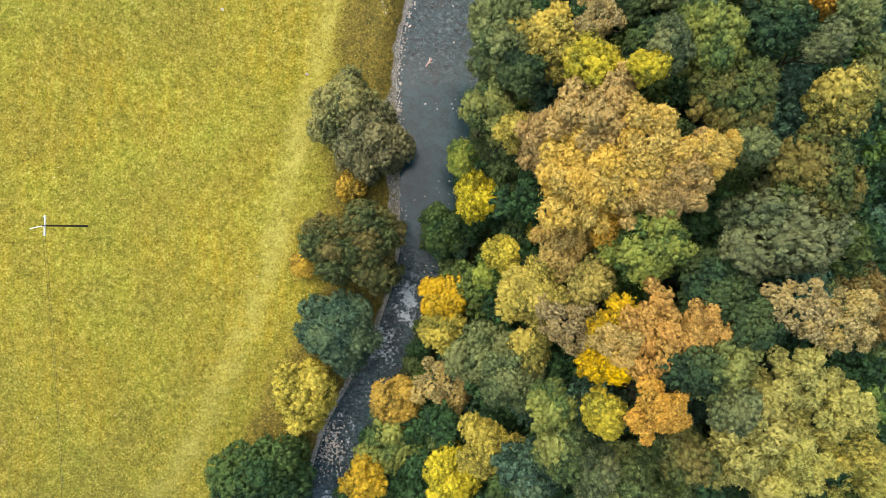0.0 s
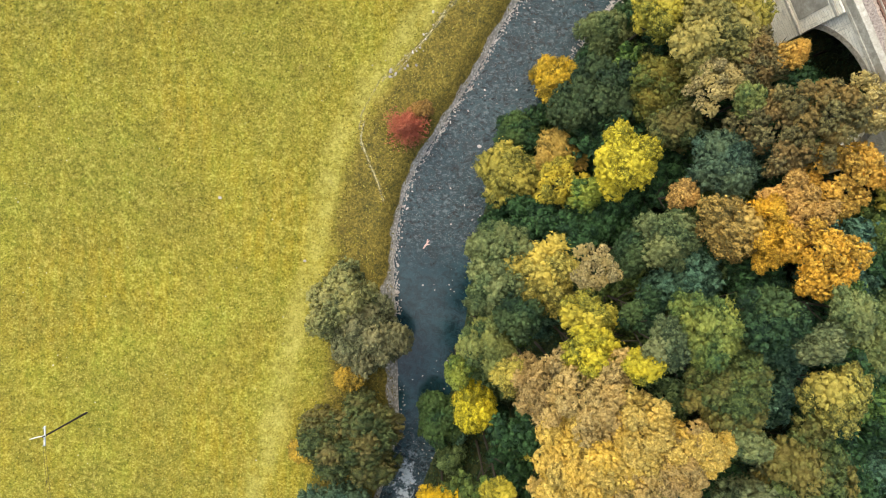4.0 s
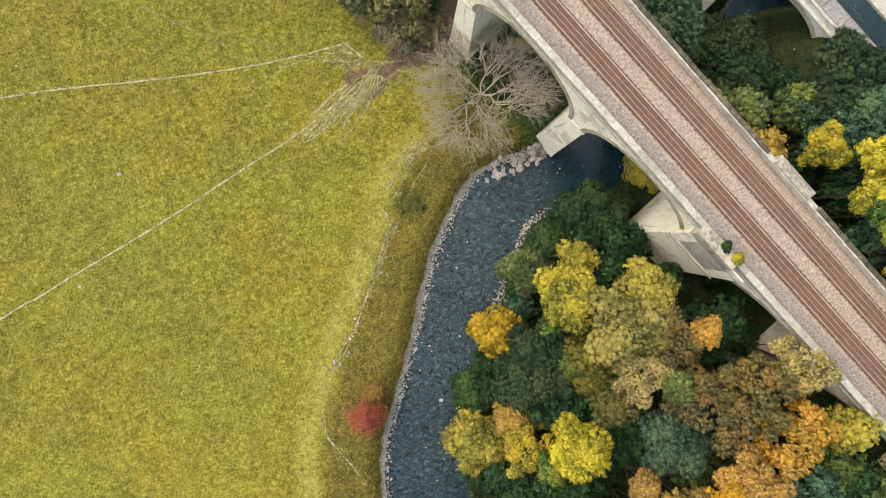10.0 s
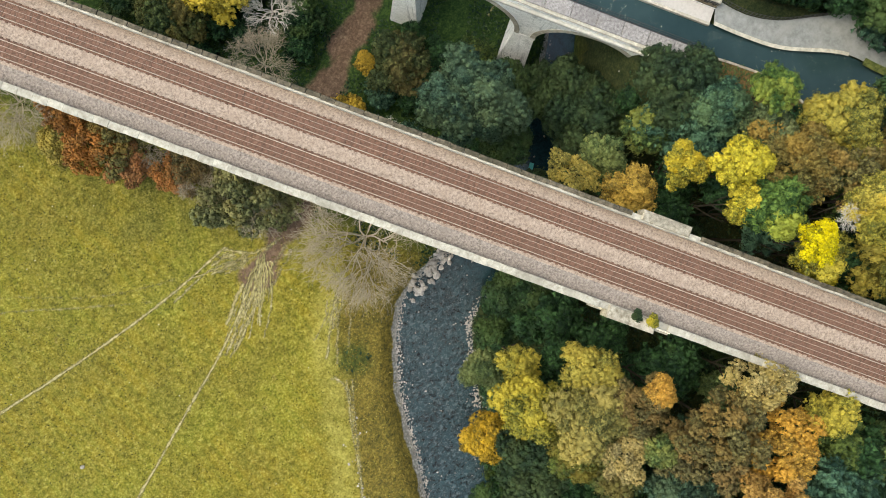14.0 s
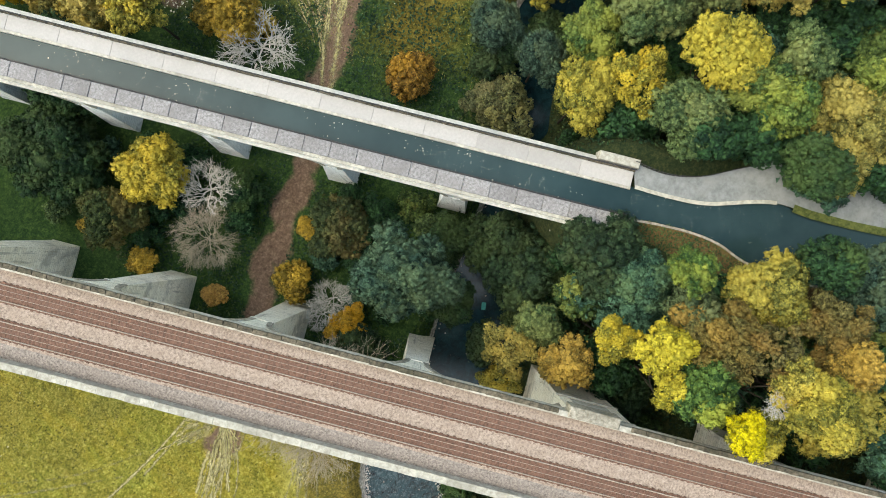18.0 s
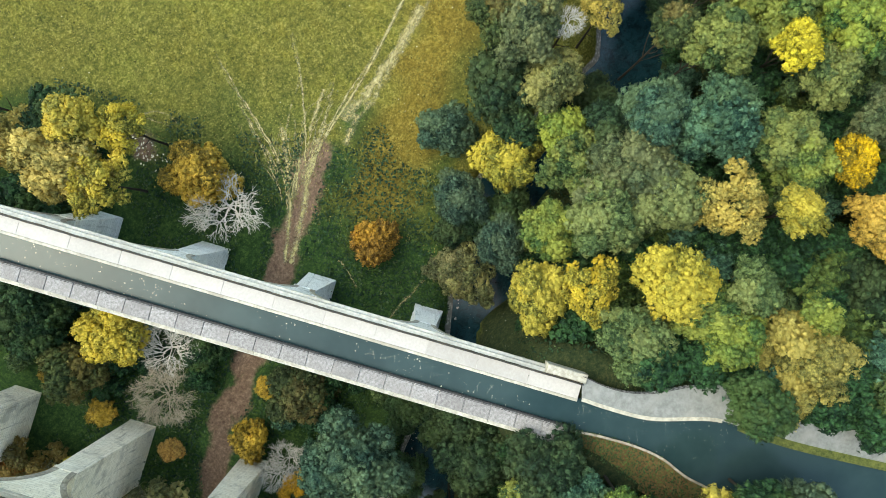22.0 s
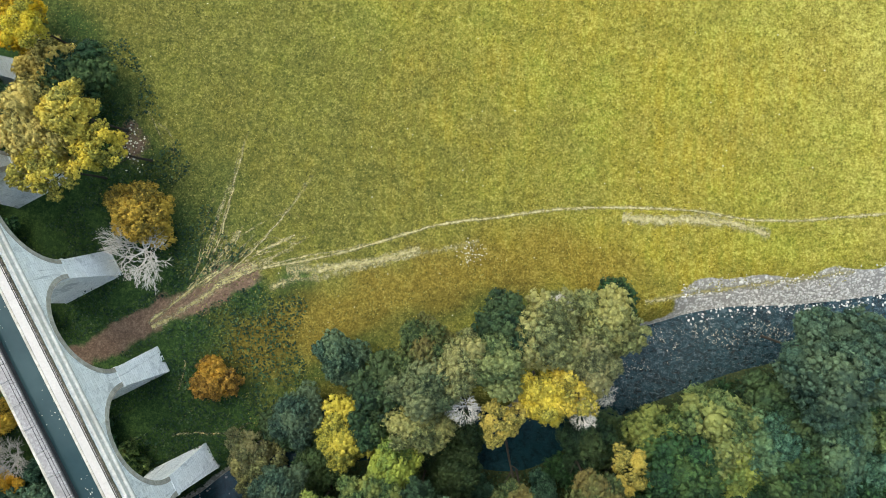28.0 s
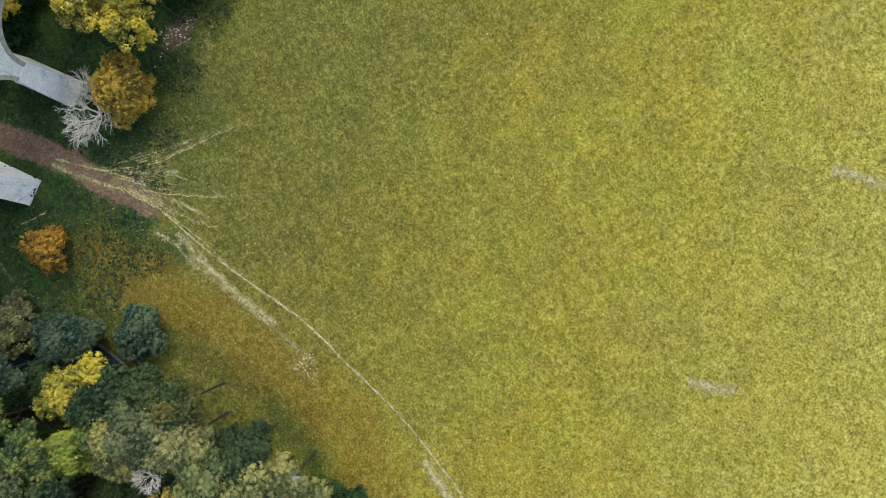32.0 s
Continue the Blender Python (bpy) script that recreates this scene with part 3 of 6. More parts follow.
def ribbon(name, centre, widths, lift, material, z=None, label="", category="path", rag=0.0):
    """A flat strip along a line, laid on the ground or at a level z."""
    c = np.array(centre)[:, :2]
    g = np.gradient(c, axis=0)
    g /= np.linalg.norm(g, axis=1)[:, None] + 1e-9
    nrm = np.stack([-g[:, 1], g[:, 0]], 1)
    w = np.broadcast_to(np.asarray(widths, float), (len(c),))
    a = c + nrm * (w * (1 + rag * rng.uniform(-1, 1, len(c))))[:, None] / 2
    b = c - nrm * (w * (1 + rag * rng.uniform(-1, 1, len(c))))[:, None] / 2
    v = []
    for p in np.concatenate([a, b]):
        v.append((p[0], p[1], (ground_z(*p) if z is None else z) + lift))
    n = len(c)
    f = [(k, k + 1, n + k + 1, n + k) for k in range(n - 1)]
    return tagged(link(name, mesh(name, v, f, material)), label, category, kind="structure")


def between(name, left, right, z, material, label, category):
    """A flat sheet between two lines with as many points."""
    n = len(left)
    v = [(p[0], p[1], z) for p in left] + [(p[0], p[1], z) for p in right]
    f = [(k, n + k, n + k + 1, k + 1) for k in range(n - 1)]
    return tagged(link(name, mesh(name, v, f, material)), label, category, kind="structure")


# river surface, a little wider than its bed
RG = np.gradient(RIVER_LINE[:, :2], axis=0)
RG /= np.linalg.norm(RG, axis=1)[:, None]
RN = np.stack([-RG[:, 1], RG[:, 0]], 1)
rows_ = [RIVER_LINE[:, :2] + RN * (RIVER_LINE[:, 2:] + 0.6) * q for q in np.linspace(1, -1, 9)]
n_ = len(RIVER_LINE)
river = mesh("river", [(p[0], p[1], WATER_Z) for row in rows_ for p in row],
             [(r_ * n_ + k, (r_ + 1) * n_ + k, (r_ + 1) * n_ + k + 1, r_ * n_ + k + 1) for r_ in range(8) for k in range(n_ - 1)], RIVER)
ry = RIVER_LINE[:, 1]
pool = np.clip(ss(ry, -6, 2) * (1 - ss(ry, 20, 29)) + ss(RIVER_LINE[:, 0], 24, 32) * (1 - ss(RIVER_LINE[:, 0], 112, 122)), 0, 1)
riffle = np.clip((1 - ss(ry, -9, -3)), 0, 1)
river.attributes.new("pool", "FLOAT", "POINT").data.foreach_set("value", np.tile(pool, 9).astype(np.float32))
river.attributes.new("riffle", "FLOAT", "POINT").data.foreach_set("value", np.tile(riffle, 9).astype(np.float32))
tagged(link("river", river), "dark shallow river rippling over a stony bed", "river", kind="structure")

# ---- footpaths trodden into the grass ----
TRAILS = [
    ([(69, 114.6), (72.5, 116.1), (77.5, 116.9), (87.2, 119.6), (95.6, 121.6), (99, 122.6)], 1.9, 0.62),
    ([(119, 126.3), (123.6, 125.9), (130, 126.1), (134.4, 125.8), (139.3, 124.5)], 2.4, 0.95),
    ([(122.5, 114.5), (131.3, 116.1), (140.8, 118.0), (151.0, 119.8)], 1.6, 0.8),
    ([(131.7, 162.0), (134.1, 164.1), (136.9, 166.2)], 3.0, 0.9),
    ([(120.4, 194.7), (124.2, 197.3), (126.3, 199.2)], 3.0, 0.88),
    ([(47.8, 137.3), (48.7, 134.5), (50.1, 131.2)], 2.6, 0.55),
    ([(76.0, 117.3), (79.4, 118.1), (83.3, 118.7), (88.2, 119.8), (90.8, 120.6)], 2.2, 1.0),
    ([(71.4, 117.2), (74.8, 117.6), (76.9, 117.4)], 3.0, 0.75),
    ([(59.8, 118.1), (61.7, 122.1), (63.0, 128.2), (64.5, 134.6), (65.8, 138.4)], 0.9, 1.0),
    ([(63.5, 117.0), (68.2, 121.7), (71.8, 126.1), (75.4, 132.2)], 0.9, 0.95),
    ([(61.3, 117.3), (65.1, 120.7), (67.6, 123.9)], 0.8, 0.8),
    ([(65.6, 116.7), (71.3, 120.4), (76.3, 123.6)], 0.9, 0.7),
    ([(60.6, 117.7), (62.4, 121.2), (62.0, 125.1)], 0.8, 0.7),
    ([(58.5, 118.7), (58.5, 122.0)], 0.7, 0.7),
    ([(63.5, 116.1), (70.2, 118.4), (77.6, 120.2), (84.9, 122.0), (92.9, 124.4)], 1.1, 0.9),
    ([(51.6, 108.2), (58.4, 112.7), (63.9, 116.2), (69.4, 118.5)], 1.9, 0.75),
    ([(51.1, 108.8), (56.7, 113.4), (61.2, 118.0), (64.5, 122.7)], 1.2, 0.8),
    ([(57.1, 115.4), (59.9, 120.6), (61.8, 125.6), (64.4, 132.8)], 0.9, 0.9),
    ([(58.0, 116.7), (59.0, 120.9), (58.5, 122.4)], 0.7, 0.7),
    ([(52.1, 137.9), (53.9, 136.3), (54.8, 133.3), (56.3, 130.4)], 0.8, 0.7),
    ([(4.1, 69.4), (5.0, 66.9), (3.0, 63.1), (0.8, 59.4)], 1.4, 0.62),
    ([(-70, 62), (-53, 67.6), (-39.4, 71.4), (-25.8, 75.2), (-13.3, 79.3), (-4.1, 82.3), (4.3, 86), (9.5, 88.4)], 0.78, 1.0),
    ([(-70, 101), (-48, 98.1), (-34.3, 96.6), (-18.2, 94.1), (-5.1, 92.8), (6, 92.6)], 0.78, 1.0),
    ([(-8.3, 31.7), (-11.2, 38.1), (-12, 40.4), (-11.6, 43)], 0.8, 0.8),
    ([(61, 114.6), (67.5, 117.4), (79, 120.2), (91.9, 124.2), (103.1, 126.2), (114.1, 127.6), (126.6, 127.7), (142, 126.5), (170, 130)], 0.9, 0.9),
    ([(56.7, 114.0), (60.0, 119.0), (62.2, 126.0), (63.5, 132.4), (65.4, 139.3)], 0.9, 0.8),
    ([(58.3, 115.5), (66.3, 119.6), (72.3, 126.7), (76.1, 133.2)], 0.9, 0.75),
    ([(62.1, 116.3), (68.2, 121.4), (73.0, 120.9), (76.3, 123.6)], 0.8, 0.6),
    ([(58.0, 115.0), (62.5, 120.1), (67.4, 123.5), (72.3, 127.3), (75.0, 132.2)], 0.8, 0.6),
    ([(58.3, 117.5), (60.1, 120.8), (61.5, 125.8), (63.2, 131.9)], 0.8, 0.8),
    ([(63.4, 116.8), (68.3, 120.3), (74.0, 122.5), (77.3, 124.2)], 0.7, 0.55),
    ([(57.5, 115.0), (62.5, 118.9), (64.9, 121.8), (69.0, 124.8)], 0.7, 0.6),
    ([(50.3, 139.8), (52.1, 136.2), (53.4, 133.4)], 0.7, 0.7),
    ([(5.6, 92.8), (8.2, 89.5), (11.7, 88.8)], 0.9, 0.8),
    ([(-4.7, 91.9), (2.9, 91.5), (8.6, 88.7), (12.5, 88.6)], 0.8, 0.7),
    ([(-4.4, 81.7), (2.8, 85.1), (8.0, 86.6), (12.3, 87.8)], 0.9, 0.8),
    ([(-3.0, 81.6), (3.2, 83.8), (8.2, 85.0), (12.5, 86.7)], 0.8, 0.7),
    ([(5.5, 71.9), (9.0, 75.2), (13.3, 78.1), (15.7, 78.7)], 0.8, 0.8),
    ([(6.2, 70.3), (10.2, 74.4), (13.3, 76.5), (15.3, 77.5)], 0.8, 0.7),
    ([(-22.9, 109.4), (-16.1, 103.5), (-8.7, 98.0), (1.0, 93.0)], 0.7, 0.45),
    ([(-24.2, 107.8), (-16.4, 101.8), (-6.1, 94.0)], 0.7, 0.5),
    ([(-7.7, 49.2), (-2.4, 55.4), (1.6, 61.6), (5.9, 67.5)], 0.8, 0.7),
    ([(-9.0, 48.5), (-5.8, 51.8), (-2.7, 55.0), (2.7, 62.2), (6.6, 67.1)], 0.9, 0.65),
    ([(-11.6, 38.9), (-11.9, 42.9), (-9.8, 48.5), (-7.4, 50.9)], 0.5, 0.6),
    ([(56.8, 103.7), (56.7, 101.2), (56.1, 99.0)], 0.6, 0.7),
    ([(54.9, 92.5), (59.2, 93.0), (63.8, 93.3), (66.8, 94.9)], 0.7, 0.7),
]
fan_rng = np.random.default_rng(29)
FANS = (
    ((9.7, 88.9), ((-5.6, 81.9), (-3.3, 81.1), (0.0, 82.8), (0.9, 81.3), (5.0, 83.5)), 5, 1.1),
    ((8.0, 89.9), ((2.7, 91.7), (1.2, 90.7), (3.4, 89.9), (-1.2, 92.7)), 3, 1.0),
    ((15.5, 79.1), ((6.7, 73.7), (7.4, 71.8), (5.2, 73.2)), 3, 0.85),
    ((58.6, 114.7), ((62.9, 127.4), (62.7, 123.6), (66.4, 123.9), (66.2, 121.0), (70.2, 123.1), (70.0, 119.3), (74.8, 121.8), (63.7, 131.8)), 3, 0.85),
)
for (sx, sy), ends, strands, worn in FANS:
    for ex, ey in ends:
        for k in range(strands):
            t0, t1 = fan_rng.uniform(0, 0.5), fan_rng.uniform(0.6, 1.05)
            bow, ox, oy = fan_rng.normal(0, 0.05), fan_rng.normal(0, 0.7), fan_rng.normal(0, 0.7)
            dx, dy = ex - sx, ey - sy
            TRAILS.append(([(sx + dx * t + ox * (0.4 + t) - dy * bow * 4 * t * (1 - t), sy + dy * t + oy * (0.4 + t) + dx * bow * 4 * t * (1 - t)) for t in (t0, (t0 + t1) / 2, t1)],
                           fan_rng.uniform(0.35, 0.9), worn * fan_rng.uniform(0.6, 1.1)))
for pts, wid, worn in TRAILS:
    fade = 0.15
    if pts[0][1] > 113 and pts[-1][1] > 121 and pts[0][0] < 66 and pts[-1][0] < 100:
        wid = wid * 0.62
        fade = 0.75
    c = spline(pts, 14)
    g = np.gradient(c, axis=0)
    g /= np.linalg.norm(g, axis=1)[:, None]
    nn = np.stack([-g[:, 1], g[:, 0]], 1)
    c = c + nn * (0.25 * np.cumsum(rng.normal(0, 0.25, len(c))))[:, None].clip(-0.3, 0.3)
    rows3 = [c + nn * wid / 2, c, c - nn * wid / 2]
    v = [(p[0], p[1], ground_z(p[0], p[1]) + 0.05) for row in rows3 for p in row]
    n_ = len(c)
    f = [(r * n_ + k, r * n_ + k + 1, (r + 1) * n_ + k + 1, (r + 1) * n_ + k) for r in range(2) for k in range(n_ - 1)]
    me = mesh("footpath", v, f, PALE_TRAIL)
    me.attributes.new("worn", "FLOAT", "POINT").data.foreach_set("value", np.concatenate([np.zeros(n_), worn * (1 - fade * np.linspace(0, 1, n_) ** 2), np.zeros(n_)]).astype(np.float32))
    tagged(link("footpath", me), "narrow footpath of pale trodden dry grass", "path", kind="structure")


# ---- viaduct and aqueduct ----
def frame_empty(name, d, n, label, category):
    e = new(name)
    e.matrix_world = Matrix(((d.x, n.x, 0, 0), (d.y, n.y, 0, 0), (0, 0, 1, 0), (0, 0, 0, 1)))
    return tagged(e, label, category)


def arch_bay(parent, s0, s1, half, u0, u1, spring, crown, top, material, ring):
    """The masonry between two pier centres: spandrels, soffit and the span's arch."""
    mid, span = (s0 + s1) / 2, (s1 - s0) / 2 - half
    pts = [(s0, spring)] + [(mid - span * math.cos(math.pi * k / 20), spring + (crown - spring) * math.sin(math.pi * k / 20)) for k in range(21)] + [(s1, spring)]
    n = len(pts)
    v = [(s, u0, z) for s, z in pts] + [(s, u0, top) for s, z in pts] + [(s, u1, z) for s, z in pts] + [(s, u1, top) for s, z in pts]
    f = []
    for k in range(n - 1):
        f += [(k, k + 1, n + k + 1, n + k), (2 * n + k + 1, 2 * n + k, 3 * n + k, 3 * n + k + 1), (k + 1, k, 2 * n + k, 2 * n + k + 1)]
    bay = link("arch", mesh("arch", v, f, material), parent)
    # ring of voussoirs, proud of the face
    for u, out in ((u0, -0.07), (u1, 0.07)):
        rv, rf = [], []
        for k in range(21):
            c, sn = math.cos(math.pi * k / 20), math.sin(math.pi * k / 20)
            for r in (0.0, 0.62):
                rv += [(mid - (span + r) * c, u, spring + (crown - spring + r) * sn), (mid - (span + r) * c, u + out, spring + (crown - spring + r) * sn)]
            if k:
                o = 4 * (k - 1)
                rf += [(o + 1, o + 5, o + 7, o + 3), (o, o + 4, o + 5, o + 1), (o + 2, o + 3, o + 7, o + 6)]
        link("arch_ring", mesh("arch_ring", rv, rf, ring), bay)
    return bay


def pier(parent, s, w0, w1, u0, u1, z0, z1, material, flare=0.25):
    """A tapered pier on a plinth."""
    v, f = [], []
    levels = [(z0, w0 / 2 + 0.06, flare + 0.05), (z0 + 0.9, w0 / 2 + 0.06, flare + 0.05), (z0 + 1.0, w0 / 2, flare), (z1 - 0.5, w1 / 2, 0.0), (z1 - 0.5, w1 / 2 + 0.12, 0.08), (z1, w1 / 2 + 0.12, 0.08)]
    for z, h, k in levels:
        v += [(s - h, u0 - k, z), (s + h, u0 - k, z), (s + h, u1 + k, z), (s - h, u1 + k, z)]
    for r in range(len(levels) - 1):
        b = 4 * r
        f += [(b + k, b + (k + 1) % 4, b + 4 + (k + 1) % 4, b + 4 + k) for k in range(4)]
    f.append((len(v) - 4, len(v) - 3, len(v) - 2, len(v) - 1))
    return link("pier", mesh("pier", v, f, material), parent)


def along(s, u, d, n):
    return d.x * s + n.x * u, d.y * s + n.y * u


VIADUCT = frame_empty("viaduct", DV, NV, "tall cream stone railway viaduct with round arches", "viaduct")
PIERS_V = [-152.6, -135.8, -119.0, -102.2, -85.3, -68.4, -50.4, -30.9, -12.4, 4.4, 21.2, 38.0]
for k, s in enumerate(PIERS_V):
    wide = s == -30.9
    base = min(ground_z(*along(s, u, DV, NV)) for u in (59.5, 63.5, 67.5))
    pier(VIADUCT, s, 6.6 if wide else 3.7, 5.8 if wide else 2.7, 59.3, 67.9, max(base - 0.5, -2.2), 17.6, VIA_STONE, 0.1)
for k in range(len(PIERS_V) - 1):
    a, b = PIERS_V[k], PIERS_V[k + 1]
    a2, b2 = a + (1.5 if a == -30.9 else 0), b - (1.5 if b == -30.9 else 0)
    arch_bay(VIADUCT, a2, b2, 1.35, 59.3, 67.9, 17.6, 24.2, 25.6, VIA_STONE, COPING)
box("pilaster", VIADUCT, VIA_STONE, -34.4, -27.6, 58.72, 68.5, 6.0, 25.58, taper=0.0)
for u in (58.72, 68.5):
    e = -1 if u < 60 else 1
    a, b = sorted((u, u + 0.06 * e))
    box("panel", VIADUCT, LEDGE, -33.1, -29.0, a, b, 19.4, 24.2, chamfer=0.0, label="grey weathered stone panel")
    a, b = sorted((u, u + 0.2 * e))
    box("string_course", VIADUCT, LEDGE, -34.5, -27.5, a, b, 18.6, 18.95, chamfer=0.04)
    box("string_course", VIADUCT, LEDGE, -34.5, -27.5, a, b, 24.6, 24.95, chamfer=0.04)
V0, V1 = -155, 40
box("deck_slab", VIADUCT, LEDGE, V0, V1, 58.9, 68.8, 25.6, 26.05, chamfer=0.08)
box("parapet", VIADUCT, LEDGE, V0, V1, 58.95, 59.6, 26.05, 26.95)
box("parapet", VIADUCT, LEDGE, V0, V1, 68.2, 68.75, 26.05, 26.95)
for u0, u1, refuge in ((58.2, 59.5, -1), (68.3, 69.4, 1)):
    box("refuge_block", VIADUCT, COPING, -35.0, -29.9, u0, u1, 25.3, 27.2, chamfer=0.1, label="pale stone refuge block in the parapet")
v, f = box_data(-0.728, 0.728, -0.36, 0.36, 0, 0.16, jit=0.004, chamfer=0.03)
cop_a = mesh("coping_stone", v, f, LEDGE)
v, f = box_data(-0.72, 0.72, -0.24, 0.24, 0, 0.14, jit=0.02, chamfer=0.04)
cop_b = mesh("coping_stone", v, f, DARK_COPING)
for k in range(88):
    s = -117.0 + 1.46 * k
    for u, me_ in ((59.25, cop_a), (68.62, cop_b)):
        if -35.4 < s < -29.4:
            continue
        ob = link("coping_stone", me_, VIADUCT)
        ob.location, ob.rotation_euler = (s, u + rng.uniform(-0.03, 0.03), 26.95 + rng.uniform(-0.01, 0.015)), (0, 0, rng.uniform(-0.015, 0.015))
# ballast bed, raised under each track
prof = [(59.6, 26.1), (60.6, 26.35), (61.1, 26.45), (63.8, 26.45), (64.2, 26.34), (64.6, 26.45), (67.3, 26.45), (67.7, 26.38), (68.2, 26.12)]
step_n = 390
bv, bf = [], []
for k in range(step_n + 1):
    for j, (u, z) in enumerate(prof):
        e = 0 if j in (0, len(prof) - 1) else rng.uniform(-0.035, 0.035)
        bv.append((V0 + (V1 - V0) * k / step_n, u + e, z + e))
m_ = len(prof)
for k in range(step_n):
    bf += [(k * m_ + j, (k + 1) * m_ + j, (k + 1) * m_ + j + 1, k * m_ + j + 1) for j in range(m_ - 1)]
ballast = frame_empty("ballast_bed", DV, NV, "pinkish grey stone ballast across the viaduct deck", "ballast")
for nm, lo, hi, mt in (("south_shoulder", 0, 2, GREY_BALLAST), ("middle_strip", 2, 6, BALLAST), ("north_shoulder", 6, 8, BALLAST)):
    faces = [q for i, q in enumerate(bf) if lo <= i % (m_ - 1) < hi]
    used = sorted({i for q in faces for i in q})
    where = {i: k for k, i in enumerate(used)}
    link(nm, mesh(nm, [bv[i] for i in used], [tuple(where[i] for i in q) for q in faces], mt, True), ballast)
for centre in (62.45, 65.95):
    track = frame_empty("railway_track", DV, NV, "rusty railway track on brown sleepers in ballast", "railway track")
    tagged(track, group="tracks over the viaduct")
    box("dark_ballast", track, RUST_BALLAST, V0, V1, centre - 0.98, centre + 0.98, 26.4, 26.55, label="oil-darkened rusty ballast")
    for r in (-0.77, 0.77, -0.25, 0.25):
        main = abs(r) > 0.5
        w, h = (0.037, 0.17) if main else (0.02, 0.06)
        box("rail" if main else "cable_conduit", track, RAIL, V0, V1, centre + r - w, centre + r + w, 26.55, 26.55 + h, chamfer=0.015)
    v, f = box_data(-0.14, 0.14, -1.06, 1.06, 0, 0.14, chamfer=0.03)
    sl = mesh("sleeper", v, f, SLEEPER)
    for k in range(200):
        ob = link("sleeper", sl, track)
        ob.location, ob.rotation_euler = (-114 + 0.65 * k + rng.uniform(-0.02, 0.02), centre + rng.uniform(-0.03, 0.03), 26.425), (0, 0, rng.uniform(-0.01, 0.01))

AQUEDUCT = frame_empty("aqueduct", DA, NA, "pale stone canal aqueduct with round arches", "aqueduct")
PIERS_A = [-176.2, -160.4, -144.6, -128.8, -113.0, -97.2, -81.5, -65.7, -49.9, -34.0]
for s in PIERS_A:
    base = min(ground_z(*along(s, u, DA, NA)) for u in (88, 91.7, 95.4))
    pier(AQUEDUCT, s, 4.0, 2.7, 88.0, 95.5, max(min(base - 0.5, 8.0), -2.2), 10.0, AQ_STONE, 0.95)
for a, b in zip(PIERS_A, PIERS_A[1:]):
    arch_bay(AQUEDUCT, a, b, 1.35, 88.0, 95.5, 10.0, 16.3, 17.5, AQ_STONE, LEDGE)
A0, A1 = -176, -31.2
box("abutment", AQUEDUCT, AQ_STONE, -34.0, A1, 87.6, 95.9, 2.0, 17.5, taper=0.0)
box("cornice", AQUEDUCT, PALE_LEDGE, A0, A1, 87.6, 95.9, 17.5, 17.85, chamfer=0.08)
box("spandrel_top", AQUEDUCT, AQ_STONE, A0, A1, 87.95, 90.0, 17.85, 18.6)
box("spandrel_top", AQUEDUCT, PALE_LEDGE, A0, A1, 93.2, 95.6, 17.85, 18.45, chamfer=0.04)
box("trough_edge", AQUEDUCT, IRON, A0, A1, 90.0, 90.16, 17.7, 18.72)
box("edging", AQUEDUCT, LEDGE, A0, A1, 92.98, 93.3, 17.7, 18.56, chamfer=0.03)
v, f = box_data(-1.49, 1.49, -0.86, 0.86, 0, 0.2, chamfer=0.04)
slab_mesh = mesh("parapet_slab", v, f, SLAB)
v, f = box_data(-2.96, 2.96, -0.82, 0.82, 0, 0.05, chamfer=0.012)
pave_mesh = mesh("towpath_slab", v, f, TOWPATH)
v, f = box_data(-0.9, 0.9, -0.2, 0.2, 0, 0.12, jit=0.005, chamfer=0.03)
lip_mesh = mesh("coping_stone", v, f, LEDGE)
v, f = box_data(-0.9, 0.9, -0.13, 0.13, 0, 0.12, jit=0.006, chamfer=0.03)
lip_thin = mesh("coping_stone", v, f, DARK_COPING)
for k in range(48):
    ob = link("parapet_slab", slab_mesh, AQUEDUCT)
    ob.location = (A1 - 1.52 - 3.03 * k, 89.14, 18.6 + rng.uniform(0, 0.015))
for k in range(24):
    ob = link("towpath_slab", pave_mesh, AQUEDUCT)
    ob.location = (A1 - 3.0 - 5.95 * k, 94.13, 18.45)
box("north_wall", AQUEDUCT, AQ_STONE, A0, A1, 94.97, 95.17, 18.45, 18.7)
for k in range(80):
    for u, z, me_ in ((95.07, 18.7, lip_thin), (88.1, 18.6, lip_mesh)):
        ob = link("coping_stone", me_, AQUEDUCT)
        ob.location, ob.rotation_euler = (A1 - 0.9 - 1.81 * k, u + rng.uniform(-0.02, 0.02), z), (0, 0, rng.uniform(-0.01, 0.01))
box("end_block", AQUEDUCT, LEDGE, -35.6, -31.0, 95.3, 96.3, 17.0, 19.35, chamfer=0.1, label="pale end block of the parapet")
box("end_block", AQUEDUCT, SLAB, -33.8, -31.0, 87.2, 88.2, 17.0, 18.9, chamfer=0.1, label="pale end block of the parapet")

